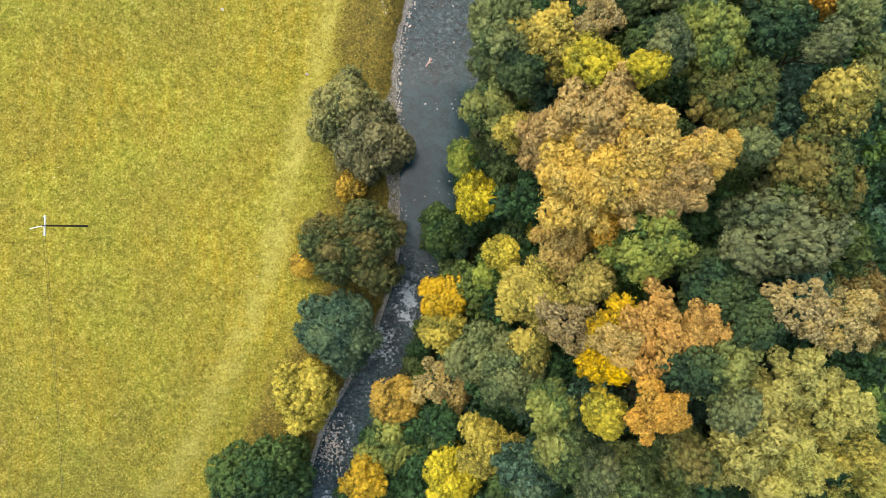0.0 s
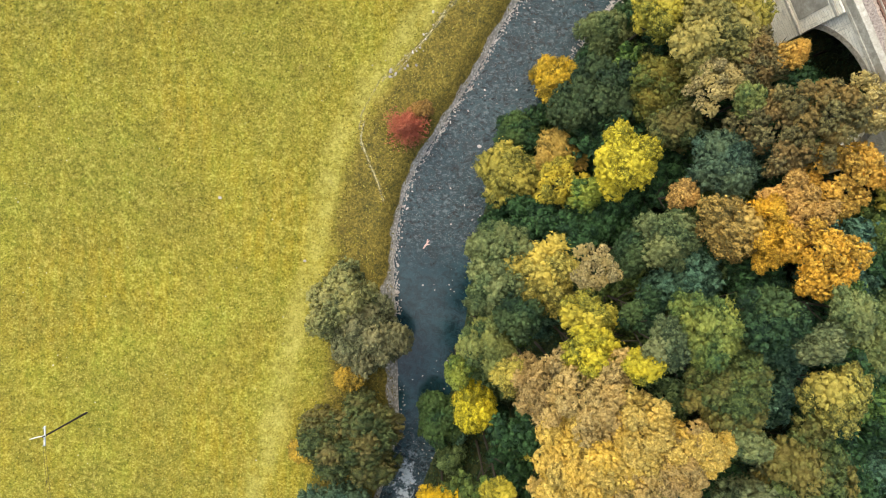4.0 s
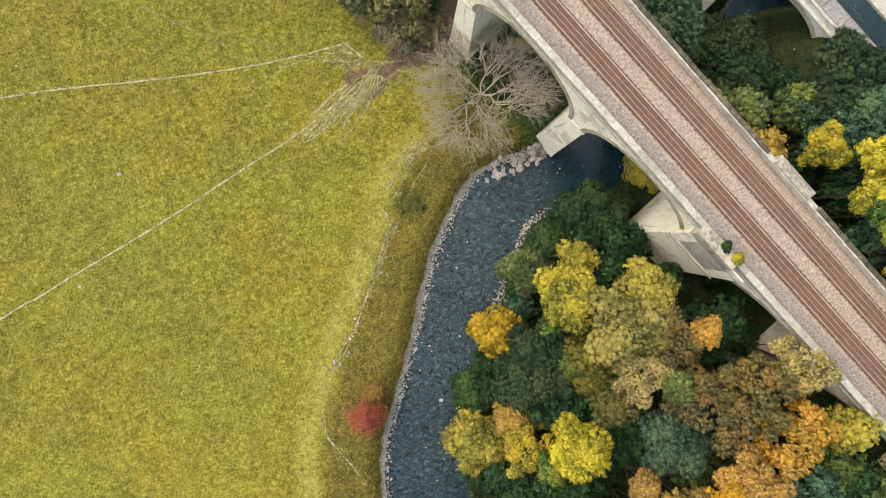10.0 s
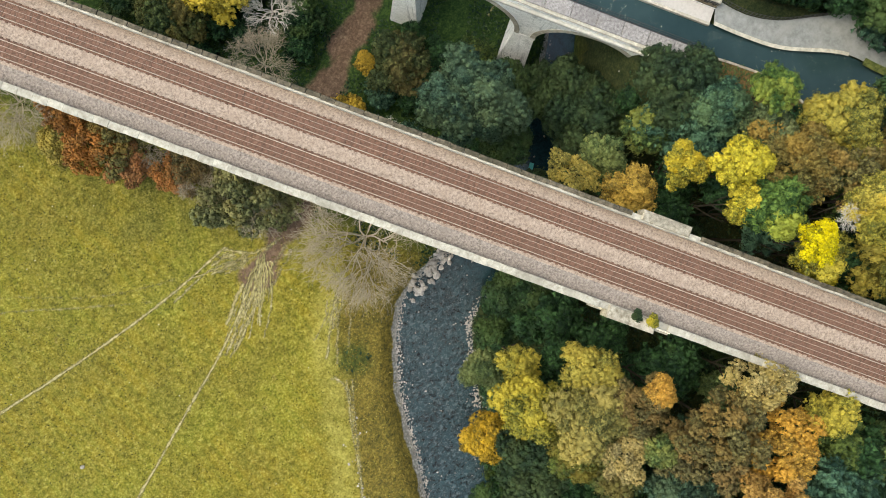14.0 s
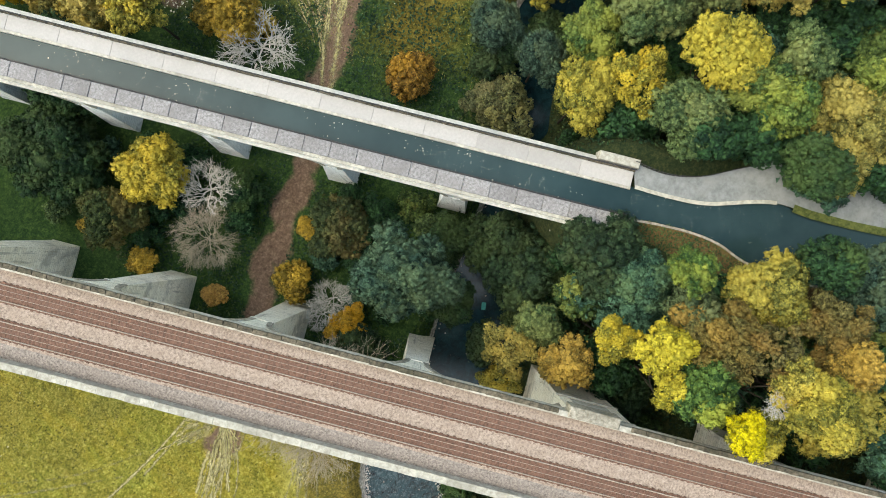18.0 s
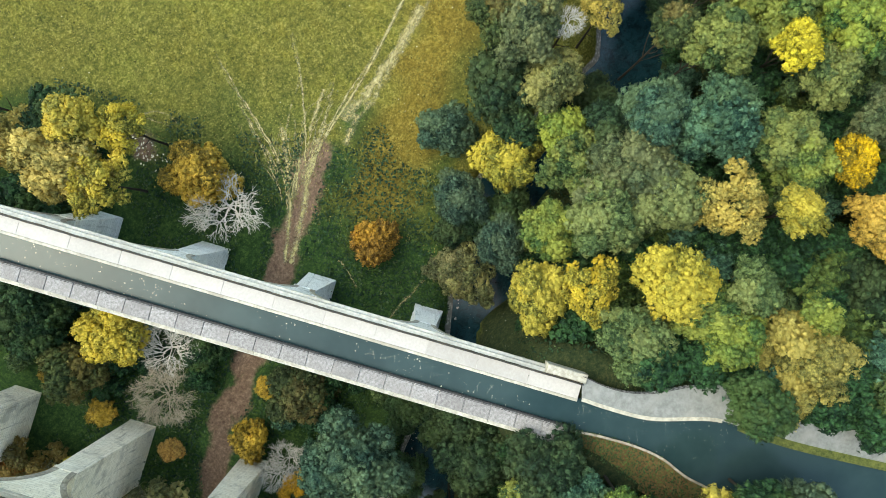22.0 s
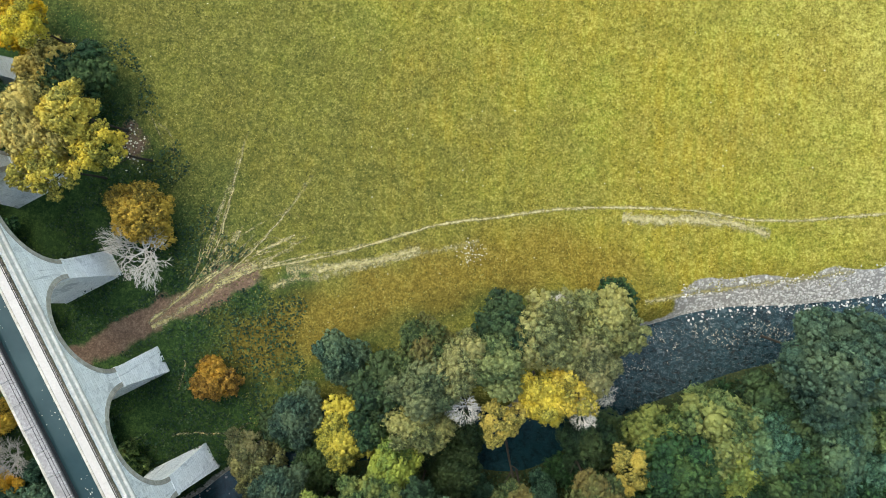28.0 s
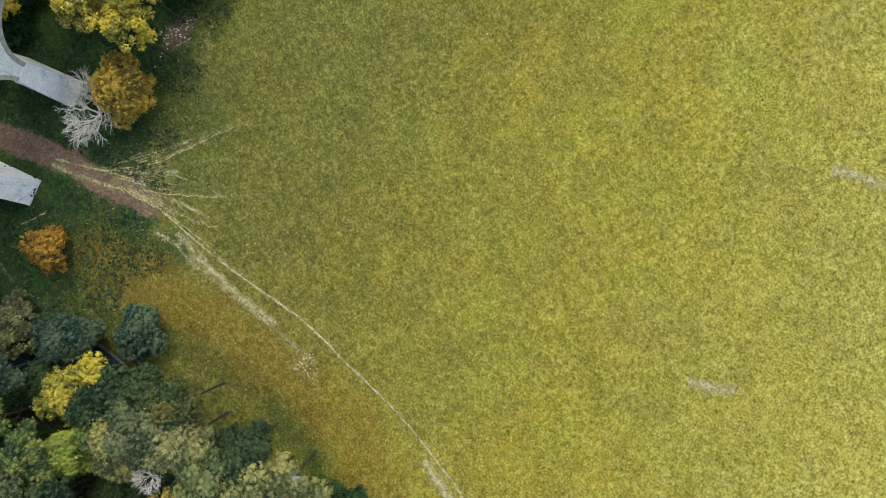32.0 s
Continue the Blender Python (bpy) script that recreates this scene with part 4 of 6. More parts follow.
# canal water: in the trough, then round the bend
T0, T1 = (along(A0, 93.05, DA, NA), along(A0, 90.1, DA, NA))
left_line = np.concatenate([[T0], CANAL_N])
right_line = np.concatenate([[T1], CANAL_S])
between("canal", left_line, right_line, 18.2, CANAL, "still grey-green canal water with fallen leaves afloat", "canal")
TOW_OUT = spline([(69.4, 73.4), (70.8, 69.9), (73.2, 66.9), (76.9, 64.2), (81.5, 60.5), (84.5, 53.5), (93, 38), (103, 24)], 8)
between("towpath", TOW_OUT, CANAL_N, 18.52, ASPHALT, "worn grey asphalt towpath beside the canal", "path")
ribbon("canal_kerb", CANAL_N[:26], 0.42, 0.0, LEDGE, z=18.6, label="pale stone kerb along the canal", category="kerb")
ribbon("canal_kerb", CANAL_N[28:], 0.9, 0.0, VERGE, z=18.6, label="grassy edge along the canal", category="kerb")
ribbon("canal_wall", CANAL_S, 0.26, 0.0, COPING, z=18.5, label="grey stone edge of the canal", category="kerb")
BANK_OUT = spline([(62.3, 68.9), (63.6, 65.5), (64.2, 61.8), (65, 57.5), (66.5, 53), (69.5, 46), (79, 34), (89, 18)], 8)
n_ = len(BANK_OUT)
bv = [(p[0], p[1], 17.4) for p in BANK_OUT] + [(p[0], p[1], 18.4) for p in CANAL_S]
bank = link("leafy_bank", mesh("leafy_bank", bv, [(k, k + 1, n_ + k + 1, n_ + k) for k in range(n_ - 1)], LITTER))
tagged(bank, "sloping bank covered in brown fallen leaves", "bank", kind="structure")


# iron fence on the outer side of the towpath, and a low rail on the aqueduct's trough
fence = new("towpath_fence")
tagged(fence, "low dark iron railing beside the canal towpath", "fence")
line = TOW_OUT[:34]
for k in range(0, 33):
    p = line[k]
    v, f = tube([(p[0], p[1], 18.3), (p[0], p[1], 18.9), (p[0], p[1], 19.45)], [0.05, 0.045, 0.045], 5)
    link("post", mesh("post", v, f, IRON), fence)
for h in (18.85, 19.4):
    v, f = tube([(p[0], p[1], h) for p in line], [0.035] * len(line), 4)
    link("bar", mesh("bar", v, f, IRON), fence)
rail = frame_empty("trough_railing", DA, NA, "thin black iron handrail along the canal trough", "railing")
for k in range(60):
    v, f = tube([(A1 - 2.4 * k - 0.5, 90.08, 18.6), (A1 - 2.4 * k - 0.5, 90.08, 19.2), (A1 - 2.4 * k - 0.5, 90.08, 19.7)], [0.03, 0.028, 0.028], 4)
    link("post", mesh("post", v, f, IRON), rail)
for h in (19.2, 19.7):
    v, f = tube([(A0, 90.08, h), ((A0 + A1) / 2, 90.08, h), (A1, 90.08, h)], [0.028] * 3, 4)
    link("bar", mesh("bar", v, f, IRON), rail)

north_rail = frame_empty("parapet_railing", DA, NA, "low rusty iron railing along the towpath wall", "railing")
v, f = tube([(0, 0, 0), (0, 0, 0.3), (0, 0, 0.62)], [0.045, 0.04, 0.04], 4)
stub = mesh("post", v, f, IRON)
for k in range(140):
    ob = link("post", stub, north_rail)
    ob.location = (A1 - 0.5 - 1.02 * k, 95.07 + rng.uniform(-0.02, 0.02), 18.8)
for du, h in ((0.0, 19.38), (0.0, 19.12)):
    v, f = tube([(A0, 95.12 + du, h), ((A0 + A1) / 2, 95.12 + du, h), (A1, 95.12 + du, h)], [0.05] * 3, 4)
    link("bar", mesh("bar", v, f, IRON), north_rail)


# ---- trees ----
BALL = bmesh.new()
bmesh.ops.create_icosphere(BALL, subdivisions=2, radius=1.0)
BALL_V = np.array([tuple(w.co) for w in BALL.verts])
BALL_F = np.array([[w.index for w in face.verts] for face in BALL.faces])
BALL.free()
BALL = bmesh.new()
bmesh.ops.create_icosphere(BALL, subdivisions=1, radius=1.0)
KNOB_V = np.array([tuple(w.co) for w in BALL.verts])
KNOB_F = np.array([[w.index for w in face.verts] for face in BALL.faces])
BALL.free()


def crown_mesh(name, lobes, leaves, size, seed, spread=0.62, lobe=(0.26, 0.4), tuft=0.085, core=0.78, flat=0.9, ragged=0.2, slim=1.0):
    """A crown of unit radius: boughs like a cauliflower's, each set with knobs of small leaf clumps round a dense heart, and gaps between."""
    r = np.random.default_rng(seed)
    c, tries, space = [np.array((0.06, 0.0, 0.38)), np.array((-0.2, 0.16, 0.3))], 0, 0.36
    while len(c) < lobes:
        p = r.uniform(-1, 1, 3)
        h = math.hypot(p[0], p[1])
        tries += 1
        if tries % 60 == 0:
            space *= 0.93
        if h < 1:
            p[:2] *= spread * (1 + ragged * math.sin(3 * math.atan2(p[1], p[0]) + seed) + ragged * math.sin(5 * math.atan2(p[1], p[0]) + 2 * seed))
            p[2] = 0.66 * math.sqrt(max(0, 1 - h * h)) * r.uniform(0.55, 1.0) - 0.4 * h * r.uniform(0.2, 1.6)
            if all(np.linalg.norm(p - q) > space for q in c):
                c.append(p)
    c = np.array(c)
    rad = r.uniform(*lobe, lobes)
    hue = r.uniform(0, 1, lobes)
    tc, out, bough = [], [], []
    for k in range(lobes):
        n = max(12, int(3.3 * (rad[k] / tuft) ** 2))
        i = np.arange(n) + 0.5
        z = 1 - 1.62 * i / n
        a = i * 2.39996 + r.uniform(0, 6.28)
        e = np.stack([np.sqrt(1 - z * z) * np.cos(a), np.sqrt(1 - z * z) * np.sin(a), z], 1) + r.normal(0, 0.13, (n, 3))
        e /= np.linalg.norm(e, axis=1)[:, None]
        p = c[k] + e * rad[k] * r.uniform(0.86, 1.12, (n, 1)) * (1, 1, flat)
        q = np.linalg.norm((p[:, None] - c[None]) / (1, 1, flat), axis=2) / rad[None]
        q[:, k] = 2
        keep = (q > 0.82).all(1) & (r.uniform(size=n) > 0.07)
        tc.append(p[keep]), out.append(e[keep]), bough.append(np.full(keep.sum(), hue[k]))
    tc, out, bough = np.concatenate(tc), np.concatenate(out), np.concatenate(bough)
    tr = tuft * r.uniform(0.7, 1.25, len(tc))
    shade = r.uniform(0, 1, len(tc))
    which = r.choice(len(tc), leaves, p=tr ** 2 / (tr ** 2).sum())
    e = r.normal(size=(leaves, 3)) + 0.75 * out[which]
    e /= np.linalg.norm(e, axis=1)[:, None]
    p = tc[which] + e * tr[which][:, None] * np.where(r.uniform(size=(leaves, 1)) < 0.08, r.uniform(1.2, 2.0, (leaves, 1)), r.uniform(0.72, 1.2, (leaves, 1)))
    nrm = e + r.normal(0, 0.4, p.shape)
    nrm /= np.linalg.norm(nrm, axis=1)[:, None]
    t = np.cross(nrm, r.normal(size=p.shape))
    t /= np.linalg.norm(t, axis=1)[:, None]
    b = np.cross(nrm, t)
    sz = size * r.uniform(0.6, 1.35, leaves)[:, None]
    t, b = t * sz * slim, b * sz * r.uniform(0.6, 0.95, leaves)[:, None] / slim
    v = np.stack([p - t, p + 0.7 * t - b, p + 0.5 * t + b], 1).reshape(-1, 3)
    f = np.arange(len(v)).reshape(-1, 3)
    soft_n = np.repeat(0.62 * e + 0.5 * nrm, 3, 0)
    knob, arm = np.repeat(shade[which], 3), np.repeat(bough[which], 3)
    if core:
        lump = KNOB_V[None] * (tr * 0.74)[:, None, None] * r.uniform(0.55, 1.3, (len(tc), 12, 1)) + tc[:, None]
        ix = np.arange(len(tc))[:, None, None] * 12 + KNOB_F[None] + len(v)
        v, f = np.concatenate([v, lump.reshape(-1, 3)]), np.concatenate([f, ix.reshape(-1, 3)])
        soft_n = np.concatenate([soft_n, np.tile(KNOB_V, (len(tc), 1)) + 0.35 * np.repeat(out, 12, 0)])
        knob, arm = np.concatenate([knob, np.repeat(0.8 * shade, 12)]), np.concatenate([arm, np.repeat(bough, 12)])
        hv, hf, hn, ha = [], [], [], []
        for k in range(lobes):
            hf.append(BALL_F + len(v) + k * len(BALL_V))
            hv.append(c[k] + BALL_V * rad[k] * core * (1, 1, flat) * r.uniform(0.88, 1.06, (len(BALL_V), 1)))
            hn.append(BALL_V), ha.append(np.full(len(BALL_V), hue[k]))
        # hearts keep to the dark leaf tone: shade inside the crown, as colour
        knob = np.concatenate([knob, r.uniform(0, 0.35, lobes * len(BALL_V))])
        arm = np.concatenate([arm, *ha])
        v, f, soft_n = np.concatenate([v, *hv]), np.concatenate([f, *hf]), np.concatenate([soft_n, *hn])
    soft_n = soft_n / np.linalg.norm(soft_n, axis=1)[:, None]
    me = bpy.data.meshes.new(name)
    me.from_pydata(v.tolist(), [], f.tolist())
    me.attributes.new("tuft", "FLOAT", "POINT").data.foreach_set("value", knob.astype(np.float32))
    me.attributes.new("bough", "FLOAT", "POINT").data.foreach_set("value", arm.astype(np.float32))
    me.polygons.foreach_set("use_smooth", np.ones(len(me.polygons), bool))
    me.normals_split_custom_set_from_vertices(soft_n.tolist())
    me.materials.append(None)
    return me


def feather_mesh(name, boughs, seed, cone=1.0, sprays=26, fine=1.0):
    """A feathery crown: boughs that sweep out from the stem and fork, lined with slim hanging sprays."""
    r = np.random.default_rng(seed)
    n = boughs * sprays
    h = np.repeat(r.uniform(0, 1, boughs), sprays)
    length = (1 - 0.72 * h ** cone) * np.repeat(r.uniform(0.5, 1.0, boughs), sprays)
    a = np.repeat(r.uniform(0, 2 * math.pi, boughs), sprays)
    length = length * (1 + 0.16 * np.sin(3 * a + seed) + 0.14 * np.sin(7 * a + 2 * seed))
    t = np.tile((np.arange(sprays) + 0.5) / sprays, boughs) ** 0.6 + r.uniform(-0.02, 0.02, n)
    bend = np.repeat(r.normal(0, 0.5, boughs), sprays)
    ang = a + bend * t + r.choice([-0.3, -0.12, 0.0, 0.12, 0.3], n) * np.clip(t - 0.25, 0, 1) * 1.4
    rise = np.repeat(r.uniform(-0.1, 0.4, boughs), sprays)
    way = np.stack([np.cos(ang), np.sin(ang), rise], 1)
    p = way * (length * t)[:, None]
    p[:, 2] += -0.55 + 1.4 * h - 0.25 * t * t
    p += r.normal(0, 0.009, p.shape)
    side = np.stack([-way[:, 1], way[:, 0], np.zeros(n)], 1) * r.choice([-1.0, 1.0], (n, 1))
    g = way * r.uniform(0.3, 0.9, (n, 1)) + side * r.uniform(0.1, 0.8, (n, 1))
    g[:, 2] += r.uniform(-0.5, 0.4, n)
    g *= (r.uniform(0.06, 0.13, n) * (1.2 - 0.5 * t) * fine)[:, None]
    w = np.cross(g, r.normal(size=p.shape))
    w *= (0.013 * fine * r.uniform(0.7, 1.6, n) / (np.linalg.norm(w, axis=1) + 1e-9))[:, None]
    v = np.stack([p - w, p + g, p + w], 1).reshape(-1, 3)
    me = mesh(name, v, np.arange(3 * n).reshape(-1, 3), None)
    me.attributes.new("tuft", "FLOAT", "POINT").data.foreach_set("value", np.repeat(r.uniform(0.2, 1.0, n), 3).astype(np.float32))
    me.attributes.new("bough", "FLOAT", "POINT").data.foreach_set("value", np.repeat(np.repeat(r.uniform(0, 1, boughs), sprays), 3).astype(np.float32))
    me.materials.append(None)
    return me


def twig_mesh(name, seed, depth=5, spread=0.72, rise=0.75, thick=0.011):
    """Bare limbs that fork again and again, of unit radius."""
    r = random.Random(seed)
    parts = []

    def fork(p, d, length, rad, level):
        mid = p + d * length * 0.5 + Vector((r.uniform(-1, 1), r.uniform(-1, 1), r.uniform(-0.5, 1))) * length * 0.16
        end = p + d * length
        parts.append(tube([p, mid, end], [rad, rad * 0.8, rad * 0.55], 3))
        if level:
            for _ in range(4 if level > 3 else 3):
                e = (d + Vector((r.uniform(-1, 1), r.uniform(-1, 1), r.uniform(-0.55, 0.7))) * spread).normalized()
                fork(p + (end - p) * r.uniform(0.55, 1.0), e, length * r.uniform(0.66, 0.9), rad * 0.64, level - 1)
    for k in range(8):
        a = 2 * math.pi * k / 8 + r.uniform(-0.3, 0.3)
        fork(Vector((0, 0, -0.5)), Vector((math.cos(a), math.sin(a), rise * r.uniform(0.6, 1.4))).normalized(), 0.27, thick, depth)
    v, f = join(parts)
    me = mesh(name, v, f, PALE_BARK)
    return me


def trunk_mesh(name, seed):
    """A tapered trunk of unit height with limbs that reach into the crown."""
    r = random.Random(seed)
    parts = [tube([(0, 0, 0), (0.01, 0.0, 0.35), (0.0, 0.012, 0.7), (0, 0, 1.0)], [0.03, 0.022, 0.016, 0.008], 6)]
    for k in range(5):
        a, h = k * 2.4 + r.uniform(-0.3, 0.3), 0.45 + 0.09 * k
        parts.append(tube([(0, 0, h), (0.13 * math.cos(a), 0.13 * math.sin(a), h + 0.12), (0.26 * math.cos(a), 0.26 * math.sin(a), h + 0.28)], [0.012, 0.009, 0.004], 4))
    v, f = join(parts)
    return mesh(name, v, f, BARK)


SMALL = [crown_mesh("crown", 9, 4600, 0.05, 31 + k, spread=0.54, lobe=(0.32, 0.46), tuft=0.125) for k in range(3)]
ROUND = [crown_mesh("crown", 16, 8200, 0.036, 11 + k, spread=0.6, lobe=(0.28, 0.4), tuft=0.092) for k in range(5)]
BIG = [crown_mesh("crown", 26, 13000, 0.027, 21 + k, spread=0.68, lobe=(0.22, 0.34), tuft=0.07) for k in range(4)]
SPARSE = [crown_mesh("crown", 26, 7500, 0.032, 41 + k, lobe=(0.12, 0.24), spread=0.8, tuft=0.065, core=0.55, ragged=0.2) for k in range(3)]
LIMEY = [crown_mesh("crown", 20, 8000, 0.037, 51 + k, lobe=(0.2, 0.33), spread=0.7, tuft=0.085, ragged=0.18) for k in range(3)]
FILL = [crown_mesh("crown", 8, 1250, 0.085, 61 + k, spread=0.66, lobe=(0.3, 0.44), tuft=0.2) for k in range(4)]
LARCH = [crown_mesh("crown", 24, 13000, 0.034, 71 + k, spread=0.74, lobe=(0.16, 0.28), tuft=0.058, core=0.66, ragged=0.24, slim=1.5) for k in range(3)]
CONE = [crown_mesh("crown", 24, 11000, 0.04, 81 + k, spread=0.78, lobe=(0.14, 0.26), tuft=0.065, core=0.6, ragged=0.3, slim=1.7) for k in range(2)]
REDTWIG = [feather_mesh("crown", 150, 91, cone=2.0, sprays=40, fine=1.3)]
TWIGS = [twig_mesh("limbs", 5), twig_mesh("limbs", 6, spread=0.85)]
STARK = [twig_mesh("limbs", 7 + k, depth=4, spread=0.8, thick=0.017) for k in range(3)]
TRUNKS = [trunk_mesh("trunk", k) for k in range(3)]
WORDS = {
    "olive": "broadleaf tree with dull olive-green autumn leaves", "mixed": "dense green tree with rusty leaf tips", "bluegreen": "rounded tree with blue-green leaves",
    "yellow": "broadleaf tree with bright yellow autumn leaves", "green": "dense dark green tree in shade", "amber": "tree with golden amber autumn leaves",
    "vivid": "rounded tree with vivid lemon-yellow autumn leaves", "orange": "feathery tree with rust-orange autumn leaves", "tan": "thinning tree with pale tan autumn leaves", "gold": "spreading tree with thin golden-olive autumn leaves", "lime": "tall leafy tree with yellow-green leaf clumps", "larch": "feathery larch with tan and orange needles", "russet": "thinning tree with brown russet leaves",
    "conifer": "feathery conifer with yellow-green needles", "redbush": "small bright red leafless-looking shrub", "ember": "twiggy hedge shrub with burnt-orange autumn leaves", "bare": "bare tree with pale grey branches", "sage": "broad tree with pale grey-green and golden leaves", "rust": "small round tree with rust-brown autumn leaves", "thin": "thinning olive-brown tree with branches showing through",
}
FORMS = {"larch": LARCH, "orange": LARCH + SPARSE, "conifer": CONE, "redbush": REDTWIG, "ember": SPARSE + REDTWIG, "russet": LARCH + SPARSE, "rust": SMALL + SPARSE[:1], "tan": SPARSE, "gold": SPARSE + LIMEY, "thin": SPARSE}
LEAF["thin"] = LEAF["sage"]
count = [0]
STANDING = []


def grow(kind, x, y, radius, top, squash=0.9):
    """One tree: a trunk on the ground and a crown whose top is at the height given."""
    count[0] += 1
    k = count[0]
    z = ground_z(x, y)
    radius *= 1.06
    top = max(top, z + 1.5 * radius) if radius > 2.2 else max(top, z + 1.2 * radius)
    tree = new("shrub" if radius < 2.6 else "tree")
    tree.location = (x, y, z - 0.1)
    tagged(tree, WORDS[kind] + (" on the field edge" if x < -5 else ""), "shrub" if radius < 2.6 else "tree")
    STANDING.append((x, y, radius, top))
    tall = top - z
    turn = (k * 2.39996) % 6.283
    if kind == "bare":
        limbs = link("branching", TWIGS[k % 2] if x < 28 else STARK[k % 3], tree)
        limbs.scale = (radius * 1.5, radius * 1.5, min(tall * 0.75, radius * 1.2))
        limbs.location, limbs.rotation_euler = (0, 0, tall - 0.55 * radius), (0, 0, turn)
        centre = tall - 1.0 * radius
        if x < 28:
            limbs.material_slots[0].link = "OBJECT"
            limbs.material_slots[0].material = BROWN_BARK
    else:
        forms = SMALL if kind == "orange" and radius < 2.4 else FORMS.get(kind, SMALL if radius < 3.3 else BIG if radius > 5.4 else LIMEY if kind == "lime" else ROUND)
        crown = link("crown", forms[k % len(forms)], tree)
        zs = min(radius * squash, tall * 0.62)
        if kind in ("larch", "orange", "conifer"):
            zs = min(radius * 0.9, tall * 0.6)
        crown.scale = (radius * rng.uniform(0.9, 1.16), radius * rng.uniform(0.9, 1.16), zs)
        centre = tall - 0.78 * zs
        crown.location, crown.rotation_euler = (0, 0, centre), (0, 0, turn)
        crown.material_slots[0].link = "OBJECT"
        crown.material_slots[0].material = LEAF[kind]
    trunk = link("trunk", TRUNKS[k % 3], tree)
    h = max(centre * 0.9, 0.4)
    trunk.scale = (min(h, 7), min(h, 7), h)
    trunk.rotation_euler = (0, 0, turn)
    return tree


grow("sage", -13.2, 17.3, 5.2, 6.8)
grow("sage", -9.3, 13.3, 5.2, 6.8)
grow("amber", -12.0, 7.3, 2.3, 4.4)
grow("mixed", -10.5, -1.5, 6.4, 8.0)
grow("bluegreen", -12.9, -12.9, 5.4, 7.8)
grow("vivid", -17.1, -22.1, 4.7, 8.3)
grow("green", -22.2, -34.0, 6.6, 5.0)
grow("olive", 5.5, 22.0, 3.1, 21.6)
grow("gold", 11.6, 23.2, 3.9, 20.8)
grow("lime", 5.5, 15.4, 3.2, 21.3)
grow("vivid", 7.7, 12.4, 2.2, 22.8)
grow("vivid", 5.0, 5.7, 3.0, 13.7)
grow("green", 1.1, 0.9, 3.9, 5.6)
grow("yellow", 14.2, 16.8, 3.0, 32.1)
grow("tan", 16.3, 24.8, 2.6, 24.6)
grow("yellow", 18.2, 16.8, 2.0, 34.6)
grow("lime", 24.5, 19.6, 3.4, 34.6)
grow("green", 29.8, 21.5, 2.9, 34.7)
grow("olive", 33.9, 19.5, 2.2, 35.3)
grow("mixed", 26.4, 14.4, 3.6, 35.4)
grow("yellow", 35.8, 14.8, 3.0, 35.3)
grow("lime", 2.9, 10.7, 2.4, 13.9)
grow("green", 8.7, 19.1, 2.3, 22.7)
grow("olive", 19.7, 18.8, 2.2, 34.7)
grow("larch", 11.9, 11.2, 4.6, 25.1)
grow("larch", 14.2, 12.4, 4.2, 34.1)
grow("larch", 15.1, 8.0, 4.7, 34.3)
grow("larch", 19.0, 10.0, 4.2, 35.0)
grow("larch", 18.7, 6.2, 3.5, 33.6)
grow("larch", 22.5, 8.4, 3.0, 34.9)
grow("larch", 24.5, 9.5, 2.2, 35.2)
grow("larch", 13.5, 5.9, 3.5, 34.0)
grow("larch", 22.1, 5.8, 2.0, 33.1)
grow("olive", 27.6, 10.3, 2.4, 35.3)
grow("vivid", 12.4, 2.8, 2.1, 17.4)
grow("vivid", 7.3, -0.9, 2.0, 23.3)
grow("larch", 13.2, 0.7, 3.3, 26.8)
grow("orange", 16.7, 3.9, 2.6, 30.3)
grow("vivid", 10.6, -5.0, 3.6, 26.7)
grow("yellow", 16.1, -3.0, 2.6, 28.6)
grow("tan", 13.9, -7.5, 3.2, 28.9)
grow("yellow", 10.4, -10.2, 2.6, 25.8)
grow("amber", 1.6, -7.2, 3.4, 15.1)
grow("yellow", 1.4, -10.8, 2.7, 16.0)
grow("lime", 6.5, -2.8, 2.5, 21.3)
grow("lime", 20.4, 0.9, 3.6, 32.7)
grow("amber", 17.9, -6.8, 2.7, 31.7)
grow("orange", 21.0, -7.1, 3.6, 35.4)
grow("orange", 24.5, -6.5, 2.4, 35.0)
grow("orange", 20.4, -14.0, 2.6, 35.7)
grow("amber", 16.4, -10.3, 2.5, 33.0)
grow("larch", 17.3, -8.5, 2.5, 33.8)
grow("olive", 31.8, 2.7, 5.0, 36.1)
grow("green", 26.3, -3.1, 3.6, 33.9)
grow("tan", 32.6, -4.3, 3.0, 36.0)
grow("tan", 36.6, -5.4, 3.0, 36.1)
grow("mixed", 33.9, 7.6, 4.3, 36.0)
grow("olive", 6.1, -12.8, 3.9, 20.3)
grow("olive", 8.3, -13.8, 3.4, 25.7)
grow("tan", 2.1, -18.7, 3.9, 12.1)
grow("amber", -4.3, -22.3, 3.7, 9.4)
grow("lime", 11.8, -15.2, 2.5, 31.2)
grow("lime", 12.8, -19.4, 2.9, 31.4)
grow("yellow", 16.5, -15.1, 2.7, 32.7)
grow("vivid", 6.8, -23.0, 3.6, 23.0)
grow("vivid", 3.2, -29.3, 3.8, 15.9)
grow("lime", -4.8, -28.1, 4.4, 10.1)
grow("amber", -8.2, -31.6, 2.7, 11.5)
grow("bluegreen", 10.4, -23.1, 3.1, 28.1)
grow("conifer", 30.1, -16.4, 5.0, 36.7)
grow("lime", 25.9, -9.7, 2.9, 36.1)
grow("conifer", 33.2, -10.4, 2.9, 36.3)
grow("conifer", 36.8, -13.2, 2.9, 36.4)
